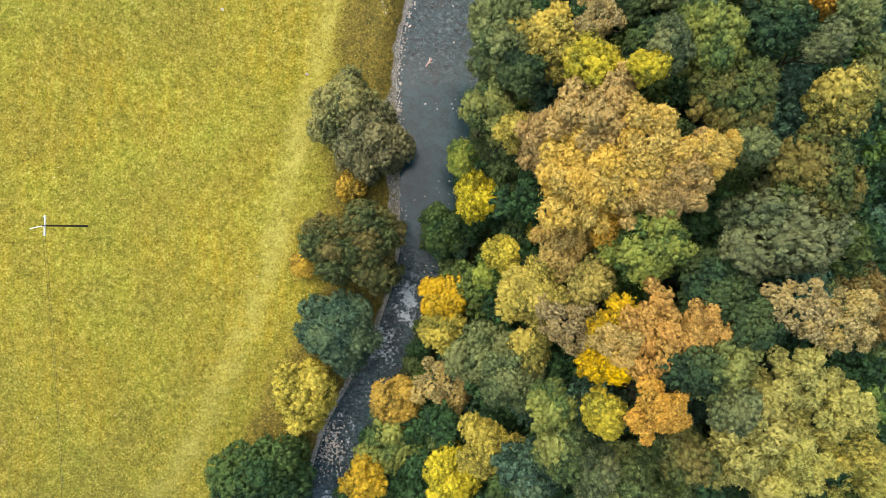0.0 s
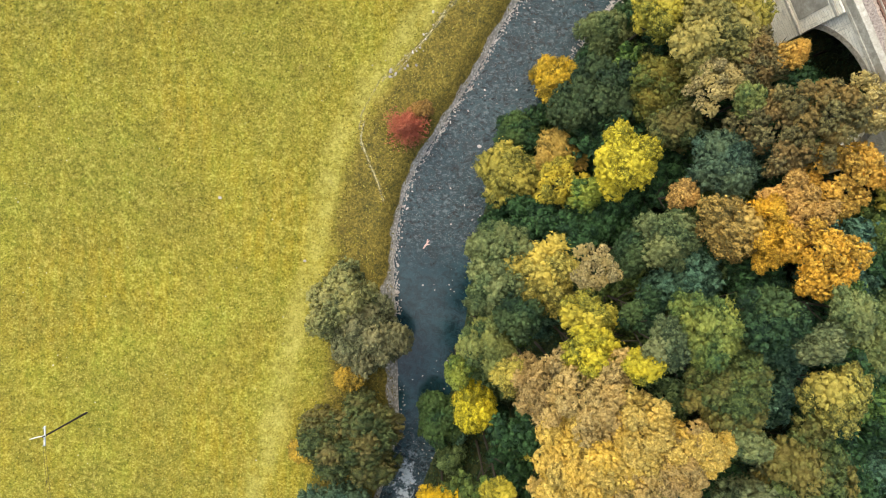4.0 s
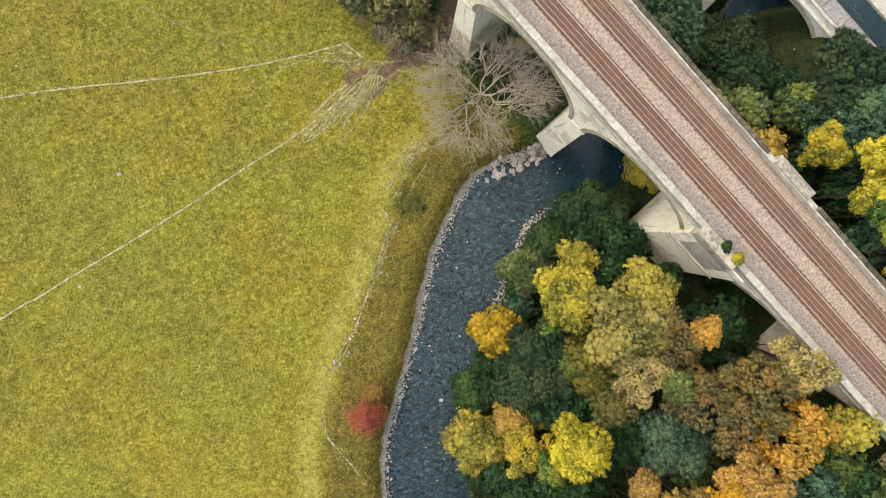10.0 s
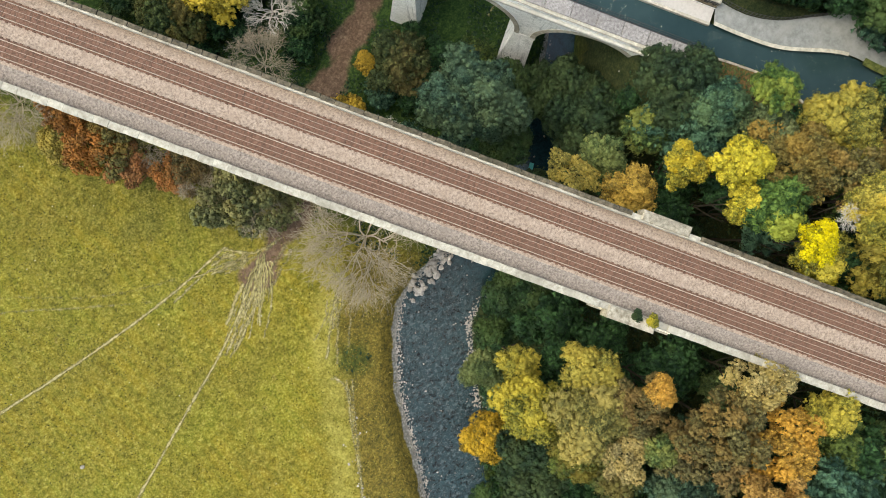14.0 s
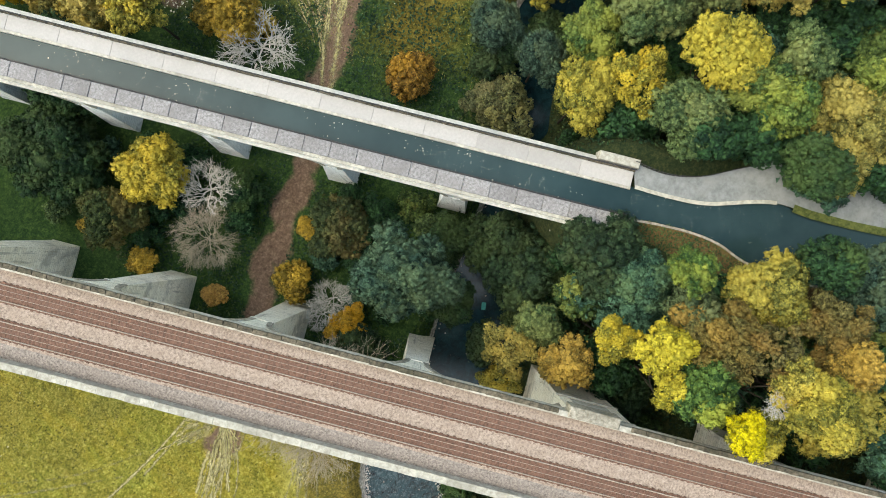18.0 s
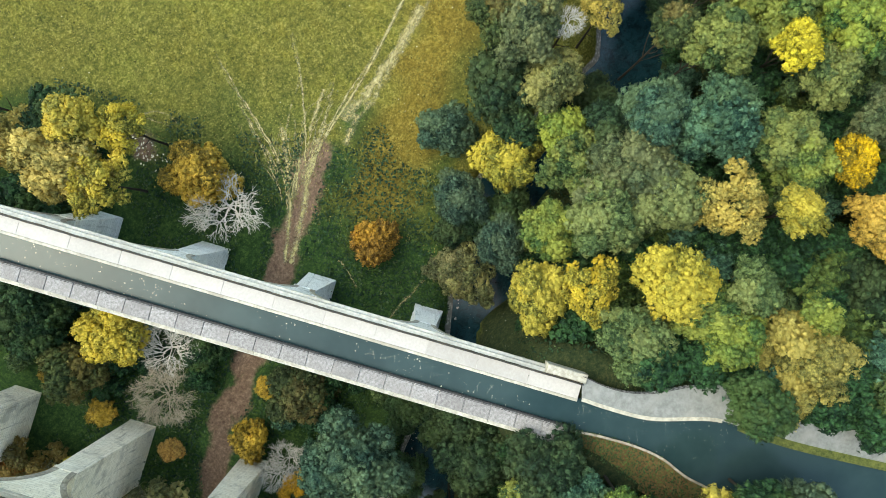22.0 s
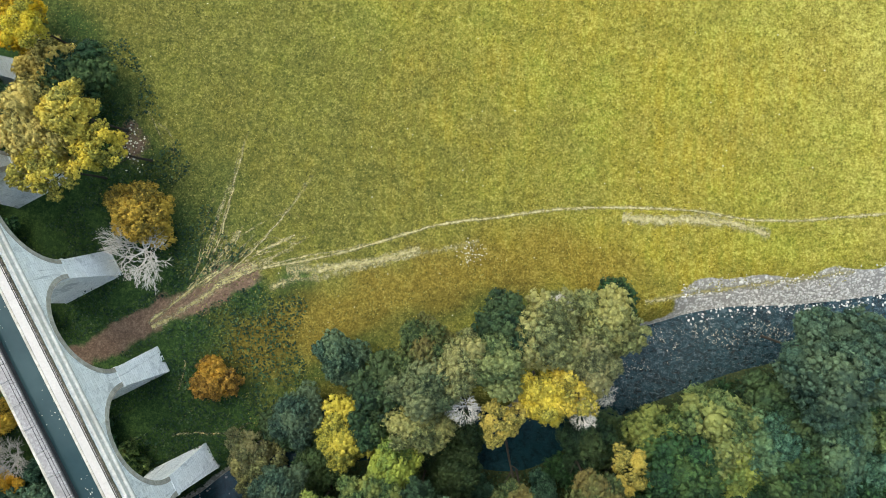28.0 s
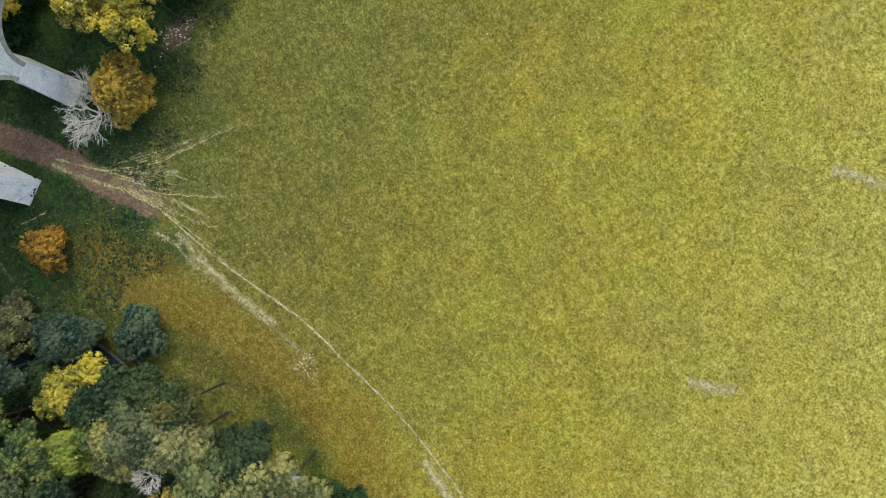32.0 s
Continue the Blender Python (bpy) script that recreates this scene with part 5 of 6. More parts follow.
grow("yellow", 38.4, -17.1, 2.1, 36.3)
grow("olive", 16.2, -21.6, 2.9, 31.0)
grow("mixed", 23.8, -18.7, 2.9, 34.9)
grow("green", 28.5, -6.2, 2.4, 36.0)
grow("green", 23.2, -9.9, 2.4, 35.6)
grow("olive", 27.1, -13.6, 2.4, 36.2)
grow("conifer", 33.2, -18.2, 3.3, 36.5)
grow("amber", 15.2, 49.0, 3.6, 6.5)
grow("green", 18.8, 44.3, 5.2, 16.7)
grow("mixed", 24.1, 45.6, 3.8, 21.0)
grow("tan", 27.5, 44.6, 2.6, 25.7)
grow("lime", 30.6, 42.9, 2.0, 26.5)
grow("green", 10.1, 41.1, 3.2, 5.5)
grow("yellow", 8.7, 35.9, 3.8, 9.4)
grow("amber", 14.7, 38.7, 3.3, 11.1)
grow("vivid", 20.2, 36.7, 3.4, 22.0)
grow("gold", 14.5, 34.5, 3.1, 13.1)
grow("lime", 17.2, 33.2, 2.4, 15.8)
grow("bluegreen", 29.4, 36.4, 3.9, 25.7)
grow("orange", 25.0, 32.9, 1.5, 24.5)
grow("russet", 34.0, 39.4, 4.4, 28.2)
grow("russet", 36.7, 40.9, 4.2, 30.5)
grow("amber", 28.6, 29.7, 3.1, 28.9)
grow("orange", 32.6, 29.2, 3.3, 29.7)
grow("orange", 35.1, 31.3, 3.3, 29.4)
grow("orange", 35.6, 27.0, 3.7, 33.4)
grow("orange", 40.5, 35.2, 3.8, 28.6)
grow("olive", 6.4, 26.2, 3.7, 19.5)
grow("olive", 23.4, 28.3, 3.3, 26.6)
grow("green", 20.4, 26.8, 2.6, 24.7)
grow("yellow", 15.5, 19.7, 2.9, 26.7)
grow("green", 19.8, 21.1, 2.2, 28.7)
grow("olive", 36.5, 22.5, 2.4, 35.2)
grow("yellow", 27.5, 49.5, 3.9, 26.0)
grow("yellow", 30.9, 52.4, 3.2, 24.0)
grow("yellow", 23.2, 53.5, 3.9, 22.5)
grow("yellow", 25.3, 57.1, 2.6, 18.6)
grow("russet", 32.0, 46.9, 3.5, 25.6)
grow("orange", 34.7, 47.6, 1.8, 26.4)
grow("green", 32.3, 60.7, 5.4, 6.8)
grow("gold", 40.4, 65.0, 2.7, 6.4)
grow("olive", 21.7, 56.0, 3.2, 5.5)
grow("green", 25.5, 58.6, 3.0, 5.5)
grow("tan", 42.4, 42.3, 3.3, 29.3)
grow("yellow", 46.1, 34.3, 2.8, 28.4)
grow("green", 46.6, 47.7, 3.3, 8.5)
grow("green", 42.3, 40.9, 3.4, 12.5)
grow("mixed", 25.6, 40.8, 3.0, 21.8)
grow("bluegreen", 42.7, 83.7, 5.8, 19.1)
grow("green", 43.5, 76.9, 3.2, 10.5)
grow("gold", 29.6, 117.5, 4.2, 9.6)
grow("mixed", 21.1, 118.3, 4.2, 8.6)
grow("green", 21.5, 130.5, 5.4, 9.8)
grow("green", 23.0, 125.9, 4.0, 8.6)
grow("amber", 18.7, 112.1, 2.1, 4.3)
grow("amber", 17.1, 120.7, 1.4, 3.2)
grow("bare", 32.6, 111.2, 4.2, 8.6)
grow("bare", 27.2, 107.3, 4.4, 7.7)
grow("green", 35.0, 107.9, 3.2, 5.5)
grow("amber", 37.3, 98.1, 1.5, 4.2)
grow("mixed", 40.9, 94.6, 4.3, 6.7)
grow("amber", 30.9, 94.4, 2.7, 5.4)
grow("orange", 22.0, 101.2, 1.7, 4.3)
grow("bare", 30.3, 88.5, 2.8, 6.4)
grow("orange", 31.2, 85.0, 2.4, 5.4)
grow("green", 53.6, 73.4, 5.3, 14.2)
grow("green", 59.3, 69.4, 3.9, 19.1)
grow("lime", 55.1, 67.4, 2.9, 19.3)
grow("bluegreen", 59.7, 64.8, 3.3, 24.5)
grow("lime", 63.1, 63.1, 2.2, 28.7)
grow("gold", 44.6, 69.5, 3.1, 18.8)
grow("olive", 49.2, 68.7, 2.6, 18.7)
grow("amber", 48.1, 64.0, 2.6, 20.9)
grow("gold", 53.1, 62.5, 2.4, 24.1)
grow("vivid", 55.4, 60.2, 2.8, 29.4)
grow("vivid", 52.9, 57.1, 2.1, 29.1)
grow("lime", 54.5, 54.6, 3.0, 29.7)
grow("vivid", 54.2, 50.8, 2.0, 32.3)
grow("russet", 60.1, 56.3, 3.8, 30.1)
grow("olive", 60.0, 60.0, 2.7, 27.8)
grow("russet", 61.6, 52.6, 3.6, 30.9)
grow("yellow", 67.4, 55.2, 3.6, 28.2)
grow("green", 72.8, 53.2, 2.8, 28.6)
grow("yellow", 60.6, 47.2, 3.2, 33.6)
grow("russet", 68.2, 48.8, 3.3, 29.3)
grow("gold", 61.0, 50.1, 2.5, 32.4)
grow("amber", 66.2, 46.0, 2.6, 30.8)
grow("bare", 58.1, 50.4, 1.5, 31.7)
grow("green", 50.4, 54.0, 3.0, 14.5)
grow("green", 42.6, 70.0, 2.9, 8.4)
grow("yellow", 82.5, 96.6, 4.5, 12.3)
grow("lime", 86.5, 90.1, 3.8, 17.0)
grow("green", 88.6, 103.1, 4.9, 14.4)
grow("sage", 92.5, 99.7, 4.1, 15.7)
grow("green", 92.6, 90.8, 2.7, 17.6)
grow("bluegreen", 95.8, 88.1, 3.6, 21.9)
grow("bluegreen", 99.7, 82.4, 4.8, 24.1)
grow("olive", 88.9, 84.3, 5.3, 22.5)
grow("olive", 83.8, 83.7, 4.0, 22.4)
grow("olive", 90.0, 80.4, 3.6, 23.0)
grow("gold", 94.0, 75.4, 4.1, 23.9)
grow("lime", 103.0, 76.7, 3.2, 23.8)
grow("yellow", 97.7, 70.2, 2.6, 24.8)
grow("amber", 105.8, 70.1, 2.4, 24.1)
grow("lime", 79.1, 86.7, 3.4, 16.6)
grow("bluegreen", 73.9, 89.8, 3.4, 13.3)
grow("green", 74.4, 94.7, 3.2, 5.5)
grow("yellow", 72.4, 82.4, 4.0, 19.0)
grow("gold", 77.1, 79.1, 3.2, 20.3)
grow("yellow", 83.1, 74.2, 3.7, 25.7)
grow("olive", 76.1, 72.9, 4.0, 25.0)
grow("lime", 83.4, 66.7, 3.5, 25.4)
grow("olive", 88.1, 68.7, 3.0, 25.4)
grow("yellow", 86.7, 58.6, 5.4, 26.3)
grow("green", 79.8, 59.5, 3.2, 26.5)
grow("green", 99.8, 59.4, 4.0, 17.6)
grow("gold", 43.1, 134.5, 4.9, 17.0)
grow("gold", 47.7, 136.7, 3.6, 17.0)
grow("gold", 44.6, 129.8, 3.6, 16.1)
grow("gold", 51.3, 132.5, 3.2, 15.4)
grow("amber", 52.5, 124.9, 4.8, 8.7)
grow("bare", 51.6, 119.4, 5.7, 8.9)
grow("rust", 62.6, 101.9, 3.2, 5.4)
grow("thin", 67.1, 91.5, 3.2, 5.5)
grow("green", 85.7, 98.3, 2.8, 12.8)
grow("green", 71.3, 94.9, 2.7, 4.4)
grow("sage", 107.3, 111.4, 4.7, 17.0)
grow("green", 102.2, 111.8, 3.8, 16.0)
grow("sage", 112.5, 107.8, 3.3, 15.2)
grow("gold", 107.3, 103.9, 3.3, 16.1)
grow("bare", 111.9, 102.3, 2.0, 15.7)
grow("bare", 97.6, 102.7, 2.1, 17.3)
grow("sage", 96.6, 107.6, 3.5, 18.2)
grow("olive", 92.9, 105.4, 3.5, 18.8)
grow("olive", 101.0, 108.0, 3.9, 17.6)
grow("lime", 105.5, 89.0, 3.4, 24.2)
grow("lime", 125.4, 96.2, 5.9, 12.7)
grow("lime", 131.4, 95.0, 4.3, 12.9)
grow("vivid", 116.9, 91.9, 2.2, 22.6)
grow("lime", 114.2, 87.6, 5.5, 24.9)
grow("vivid", 109.1, 83.2, 2.8, 25.9)
grow("lime", 110.5, 78.2, 3.5, 24.4)
grow("orange", 128.1, 84.7, 2.1, 16.2)
grow("lime", 116.5, 80.3, 4.0, 24.5)
grow("amber", 103.9, 62.3, 3.5, 24.6)
grow("lime", 83.4, 69.0, 3.4, 25.4)
grow("green", 99.0, 55.5, 4.7, 16.7)
grow("mixed", 112.7, 93.7, 3.3, 21.5)
grow("mixed", 103.8, 93.5, 2.3, 21.9)
grow("lime", 102.4, 73.3, 3.2, 23.8)
grow("gold", 102.1, 101.0, 2.7, 16.9)
grow("olive", 111.4, 70.4, 3.5, 24.3)
grow("lime", 91.5, 61.6, 2.6, 25.3)
grow("green", 98.0, 95.5, 3.0, 5.5)
grow("green", 138.0, 102.8, 5.7, 14.9)
grow("green", 124.5, 95.2, 5.0, 15.0)
grow("olive", 130.5, 100.2, 4.2, 13.0)
grow("bluegreen", 144.5, 108.6, 5.2, 12.8)
grow("lime", 128.9, 98.2, 4.9, 14.0)
grow("bluegreen", 141.7, 100.1, 5.4, 15.8)
grow("green", 114.4, 96.3, 4.0, 8.6)
grow("gold", 117.7, 94.9, 2.8, 15.2)
grow("green", 138.1, 95.3, 4.0, 15.6)
grow("sage", 114.6, 111.7, 4.8, 13.7)
grow("bare", 108.6, 114.4, 2.0, 14.3)
grow("mixed", 92.9, 109.7, 3.7, 17.8)
grow("gold", 110.0, 104.8, 4.1, 16.2)
grow("bare", 115.0, 104.0, 1.9, 12.3)
grow("lime", 89.0, 93.3, 3.5, 14.8)
grow("green", 96.4, 91.0, 3.8, 8.6)
grow("green", 117.4, 114.3, 3.6, 5.5)
grow("thin", 68.2, 89.2, 3.6, 5.5)
grow("gold", 40.8, 148.1, 2.7, 14.4)
grow("green", 43.0, 142.9, 4.5, 8.7)
grow("green", 77.9, 90.8, 3.7, 6.6)
grow("green", 92.4, 93.8, 3.7, 6.6)
grow("bluegreen", 135.9, 99.5, 4.0, 14.6)
grow("amber", -18.3, -4.0, 2.0, 2.0)
grow("russet", 44.2, -5.0, 3.9, 29.0)
grow("conifer", 45.3, -21.4, 3.9, 29.0)
grow("green", 11.4, -26.4, 4.1, 24.6)
grow("olive", 20.6, -24.0, 3.9, 29.0)
grow("redbush", -5.3, 42.1, 3.1, 4.0)
grow("rust", -3.2, 44.6, 1.6, 2.6)
grow("olive", 44.7, 18.9, 3.7, 29.0)
grow("bare", 21.6, 80.7, 9.0, 7.0)
grow("thin", 14.0, 95.1, 6.5, 9.0)
grow("bare", 13.2, 95.6, 5.4, 8.4)
grow("ember", 2.6, 114.6, 3.9, 6.0)
grow("russet", 6.6, 112.4, 4.2, 5.4)
grow("ember", 4.9, 109.6, 2.9, 4.4)
grow("bare", 7.6, 109.4, 3.4, 5.2)
grow("ember", 8.0, 104.6, 2.7, 4.2)
grow("russet", 9.8, 103.4, 3.0, 4.4)
grow("bare", 9.6, 100.7, 3.2, 4.4)
grow("gold", -0.2, 117.6, 2.7, 5.0)
grow("ember", 2.9, 119.3, 3.2, 5.4)
grow("bare", -0.3, 124.6, 6.2, 7.0)
grow("yellow", 11.3, 108.6, 2.1, 6.0)
grow("yellow", 55.3, 47.7, 2.6, 29.0)
grow("bare", 32.7, 89.0, 2.9, 6.0)
grow("yellow", 56.0, 44.2, 2.1, 24.0)
grow("yellow", 63.6, 40.0, 4.8, 26.0)
grow("green", 53.2, 77.9, 4.4, 10.0)
grow("green", 49.9, 82.6, 3.3, 8.0)
grow("bluegreen", 74.7, 47.3, 4.2, 27.0)
grow("lime", 72.4, 42.3, 2.9, 27.0)
grow("green", 29.8, 81.5, 3.4, 3.0)
grow("gold", 40.0, 141.1, 4.7, 8.0)
grow("gold", 39.1, 144.7, 4.4, 9.0)
grow("bluegreen", 74.7, 97.5, 3.6, 8.0)
grow("bluegreen", 139.5, 109.9, 6.2, 22.0)
grow("amber", 34.9, 150.7, 3.6, 8.0)
grow("bluegreen", 80.5, 105.3, 3.7, 6.0)
grow("green", 31.6, 136.5, 6.3, 6.0)

# the rest of the wood on the hill, between the trees that stand out
def wood():
    r = np.random.default_rng(3)
    kinds = ["green", "olive", "bluegreen", "lime", "mixed"]
    base, tri, tone = [], [], []
    for me in FILL:
        co, ix, kn = np.empty(len(me.vertices) * 3), np.empty(len(me.loops), np.int32), np.empty(len(me.vertices), np.float32)
        me.vertices.foreach_get("co", co), me.loops.foreach_get("vertex_index", ix), me.attributes["tuft"].data.foreach_get("value", kn)
        base.append(co.reshape(-1, 3)), tri.append(ix.reshape(-1, 3)), tone.append(kn)
    n = 40000
    xs, ys = r.uniform(-14, 170, n), r.uniform(-56, 140, n)
    d, hand, wide = to_line(xs, ys, RIVER_LINE)
    d = d - wide
    c, _, _ = to_line(xs, ys, CANAL_MID)
    zs = height(xs, ys)
    u = xs * NV.x + ys * NV.y
    ua, sa = xs * NA.x + ys * NA.y, xs * DA.x + ys * DA.y
    ok = (hand > 0) & (d > 0.9) & (d < 66) & ~((u > 55.5) & (u < 71.5)) & ~((ua > 85) & (ua < 98.5) & (sa < -29)) & ((c > 7.6) | ((c > 5.0) & (ua < 82)))
    dr, _, _ = to_line(xs, ys, DIRT_ROAD)
    strip = (hand < 0) & (u > 71) & (ua < 86) & (dr > 3.6) & (d > 1.5) & (d < 60) & (r.uniform(size=n) < 0.25)
    ok |= strip
    taken = [q[:3] for q in STANDING]
    at = np.array(STANDING)
    verts, mats, faces, tones, total = [], [], [], [], 0
    for x, y, z, dd, bushy in zip(xs[ok], ys[ok], zs[ok], d[ok], strip[ok]):
        if any((x - a) ** 2 + (y - b) ** 2 < (0.48 * q + 0.85) ** 2 for a, b, q in taken):
            continue
        low = dd < 4 or bushy
        rad = r.uniform(1.6, 2.5) if low else r.uniform(2.6, 4.2)
        taken.append((x, y, rad))
        near = at[np.argmin((at[:, 0] - x) ** 2 + (at[:, 1] - y) ** 2), 3] - z
        tall = r.uniform(2.5, 4.5) if low else max(r.uniform(6.0, 10.0), near * r.uniform(0.5, 0.74))
        a = r.uniform(0, 6.28)
        which = int(r.integers(len(base)))
        co = base[which]
        ca, sn = math.cos(a) * rad, math.sin(a) * rad
        faces.append(tri[which] + total), tones.append(tone[which])
        total += len(co)
        verts.append(np.stack([x + co[:, 0] * ca - co[:, 1] * sn, y + co[:, 0] * sn + co[:, 1] * ca, z + tall - 0.78 * rad + co[:, 2] * rad], 1))
        # mostly the darkest leaf: shade of the gaps between crowns put into colour
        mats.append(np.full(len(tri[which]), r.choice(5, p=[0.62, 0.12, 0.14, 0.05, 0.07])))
        if len(taken) > 1150:
            break
    v, f = np.concatenate(verts), np.concatenate(faces)
    me = bpy.data.meshes.new("woodland")
    me.vertices.add(len(v)), me.loops.add(f.size), me.polygons.add(len(f))
    me.vertices.foreach_set("co", v.ravel())
    me.loops.foreach_set("vertex_index", f.ravel())
    me.polygons.foreach_set("loop_start", np.arange(0, f.size, 3))
    me.polygons.foreach_set("use_smooth", np.ones(len(f), bool))
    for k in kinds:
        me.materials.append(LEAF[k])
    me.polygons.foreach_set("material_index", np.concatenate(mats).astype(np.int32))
    me.update(calc_edges=True)
    me.attributes.new("tuft", "FLOAT", "POINT").data.foreach_set("value", np.concatenate(tones))
    tagged(new("woodland", me), "dense mixed woodland canopy on the river slope", "woodland", kind="stuff")


wood()


def undergrowth():
    """Low leaves over the shaded floor of the wood and of the strip between the bridges."""
    r = np.random.default_rng(8)
    n = 260000
    x, y = r.uniform(-14, 165, n), r.uniform(-54, 150, n)
    d, hand, wide = to_line(x, y, RIVER_LINE)
    d = d - wide
    u, ua = x * NV.x + y * NV.y, x * NA.x + y * NA.y
    c, _, _ = to_line(x, y, CANAL_MID)
    dr, _, _ = to_line(x, y, DIRT_ROAD)
    patch = np.sin(x * 0.5 + 2 * np.sin(y * 0.31)) + np.sin(y * 0.62 - x * 0.2)
    ok = ((hand > 0) & (d > 0.3) & (d < 55) & ((c > 7.0) | ((c > 5.5) & (ua < 80) & (y < 57)))) | ((hand < 0) & (u > 55) & (ua < 106) & (dr > 2.2) & (d < 45) & (d > 1.0) & (patch > -0.9))
    ok |= (hand < 0) & (ua >= 104) & (ua < 113) & (d < 75) & (dr > 2.2) & (patch > -0.2)
    for (fx, fy), fr in (((63.4, 111.6), 8.0), ((56.3, 103.8), 8.0), ((62.1, 107.5), 9.0), ((43.9, 124.5), 7.0), ((70.6, 106.5), 5.0)):
        ok |= (hand < 0) & (ua > 98) & (np.hypot(x - fx, y - fy) + 1.5 * patch < fr) & (dr > 2.0)
    ok |= (np.hypot(x - 8.9, (y - 69.5) * 1.3) < 1.8 + 1.2 * np.sin(x * 2.1 + y)) & (r.uniform(size=n) < 0.4)
    x, y = x[ok], y[ok]
    z = height(x, y) + r.uniform(0.05, 1.0, len(x)) ** 2 * np.where(np.sin(x * 1.1) + np.sin(y * 1.3 + x) > 0.3, 1.5, 0.5)
    p = np.stack([x, y, z], 1)
    nrm = r.normal(0, 0.45, p.shape) + (0, 0, 1)
    nrm /= np.linalg.norm(nrm, axis=1)[:, None]
    t = np.cross(nrm, r.normal(size=p.shape))
    t /= np.linalg.norm(t, axis=1)[:, None]
    b = np.cross(nrm, t) * r.uniform(0.08, 0.2, (len(p), 1))
    t = t * r.uniform(0.14, 0.34, (len(p), 1))
    v = np.stack([p - t, p + b, p + t, p - b], 1).reshape(-1, 3)
    q = len(p)
    me = bpy.data.meshes.new("undergrowth")
    me.vertices.add(len(v)), me.loops.add(len(v)), me.polygons.add(q)
    me.vertices.foreach_set("co", v.ravel())
    me.loops.foreach_set("vertex_index", np.arange(len(v)))
    me.polygons.foreach_set("loop_start", np.arange(0, len(v), 4))
    me.materials.append(LEAF["green"]), me.materials.append(LEAF["mixed"]), me.materials.append(LEAF["olive"])
    me.polygons.foreach_set("material_index", r.choice(3, q, p=[0.7, 0.18, 0.12]).astype(np.int32))
    me.update(calc_edges=True)
    tagged(new("undergrowth", me), "low dark green brambles and weeds on shaded ground", "undergrowth", kind="stuff")


undergrowth()



def straw_material():
    m = Mat("straw", 0.9, 0.1)
    c = m.ramp(m.island(), (0.0, (0.035, 0.04, 0.01)), (0.35, (0.1, 0.09, 0.018)), (0.7, (0.2, 0.155, 0.03)), (1.0, (0.32, 0.25, 0.06)))
    c = m.mix(m.step(m.noise(0.3, 4.0), 0.45, 0.65, 0.0, 0.6), c, (0.16, 0.1, 0.025))
    return m.colour(c).m


def meadow_material():
    m = Mat("grass_blades", 0.9, 0.1)
    c = m.ramp(m.island(), (0.0, (0.075, 0.07, 0.01)), (0.5, (0.24, 0.205, 0.022)), (1.0, (0.47, 0.4, 0.1)))
    g = m.ramp(m.island(), (0.0, (0.03, 0.036, 0.01)), (0.5, (0.1, 0.1, 0.025)), (1.0, (0.32, 0.28, 0.08)))
    return m.colour(m.mix(m.attr("green"), c, g)).m


def tufts(name, n, box_, accept, width, tall, material, label, seed):
    """Leaning blades of grass, each one slim triangle, over part of the meadow."""
    r = np.random.default_rng(seed)
    x, y = r.uniform(box_[0], box_[1], n), r.uniform(box_[2], box_[3], n)
    d, hand, wide = to_line(x, y, RIVER_LINE)
    d = d - wide
    ok = accept(x, y, d, hand, r)
    x, y = x[ok], y[ok]
    p = np.stack([x, y, height(x, y) - 0.02], 1)
    a = r.uniform(0, 6.283, len(x))
    lean = np.stack([np.cos(a), np.sin(a)], 1) * r.uniform(0.5, 1.4, (len(x), 1)) * tall
    w = np.stack([-np.sin(a), np.cos(a)], 1) * r.uniform(0.4, 1.2, (len(x), 1)) * width
    top = np.concatenate([p[:, :2] + lean, p[:, 2:] + r.uniform(0.3, 1.0, (len(x), 1)) * tall], 1)
    left_, right_ = p.copy(), p.copy()
    left_[:, :2] += w
    right_[:, :2] -= w
    v = np.stack([left_, right_, top], 1).reshape(-1, 3)
    me = bpy.data.meshes.new(name)
    me.vertices.add(len(v)), me.loops.add(len(v)), me.polygons.add(len(x))
    me.vertices.foreach_set("co", v.ravel())
    me.loops.foreach_set("vertex_index", np.arange(len(v)))
    me.polygons.foreach_set("loop_start", np.arange(0, len(v), 3))
    me.update(calc_edges=True)
    s_, u_, ua_ = x * DV.x + y * DV.y, x * NV.x + y * NV.y, x * NA.x + y * NA.y
    sth = ss(y - 0.35 * x, 20, 70) * 0.55 + 0.45 * ss(-s_, 62, 95)
    g = np.clip(sth * ss(-u_, -64, -54) + ss(u_, 54, 64) * ss(-(ua_ - 0.12 * x), -168, -112), 0, 1)
    me.attributes.new("green", "FLOAT", "POINT").data.foreach_set("value", np.repeat(g, 3).astype(np.float32))
    me.materials.append(material)
    tagged(new(name, me), label, "grass", kind="stuff")


def in_bank(x, y, d, hand, r):
    dt, ht, _ = to_line(x, y, TRACK)
    u = x * NV.x + y * NV.y
    return (hand < 0) & (d > 0.8) & (d < 11) & (ht > 0) & (dt > 1.4) & (u < 57) & (np.sin(x * 0.8) + np.sin(y * 0.7 + x * 0.4) > -0.9)


def in_field(x, y, d, hand, r):
    u, ua = x * NV.x + y * NV.y, x * NA.x + y * NA.y
    clump = np.sin(x * 1.3 + 2 * np.sin(y * 0.9)) + np.sin(y * 1.7 - x * 0.6) + np.sin(x * 0.37 + y * 0.29)
    return (hand < 0) & (d > 3) & ((u < 56) | (ua > 104)) & (clump > r.uniform(-2.2, 2.0, len(x)))


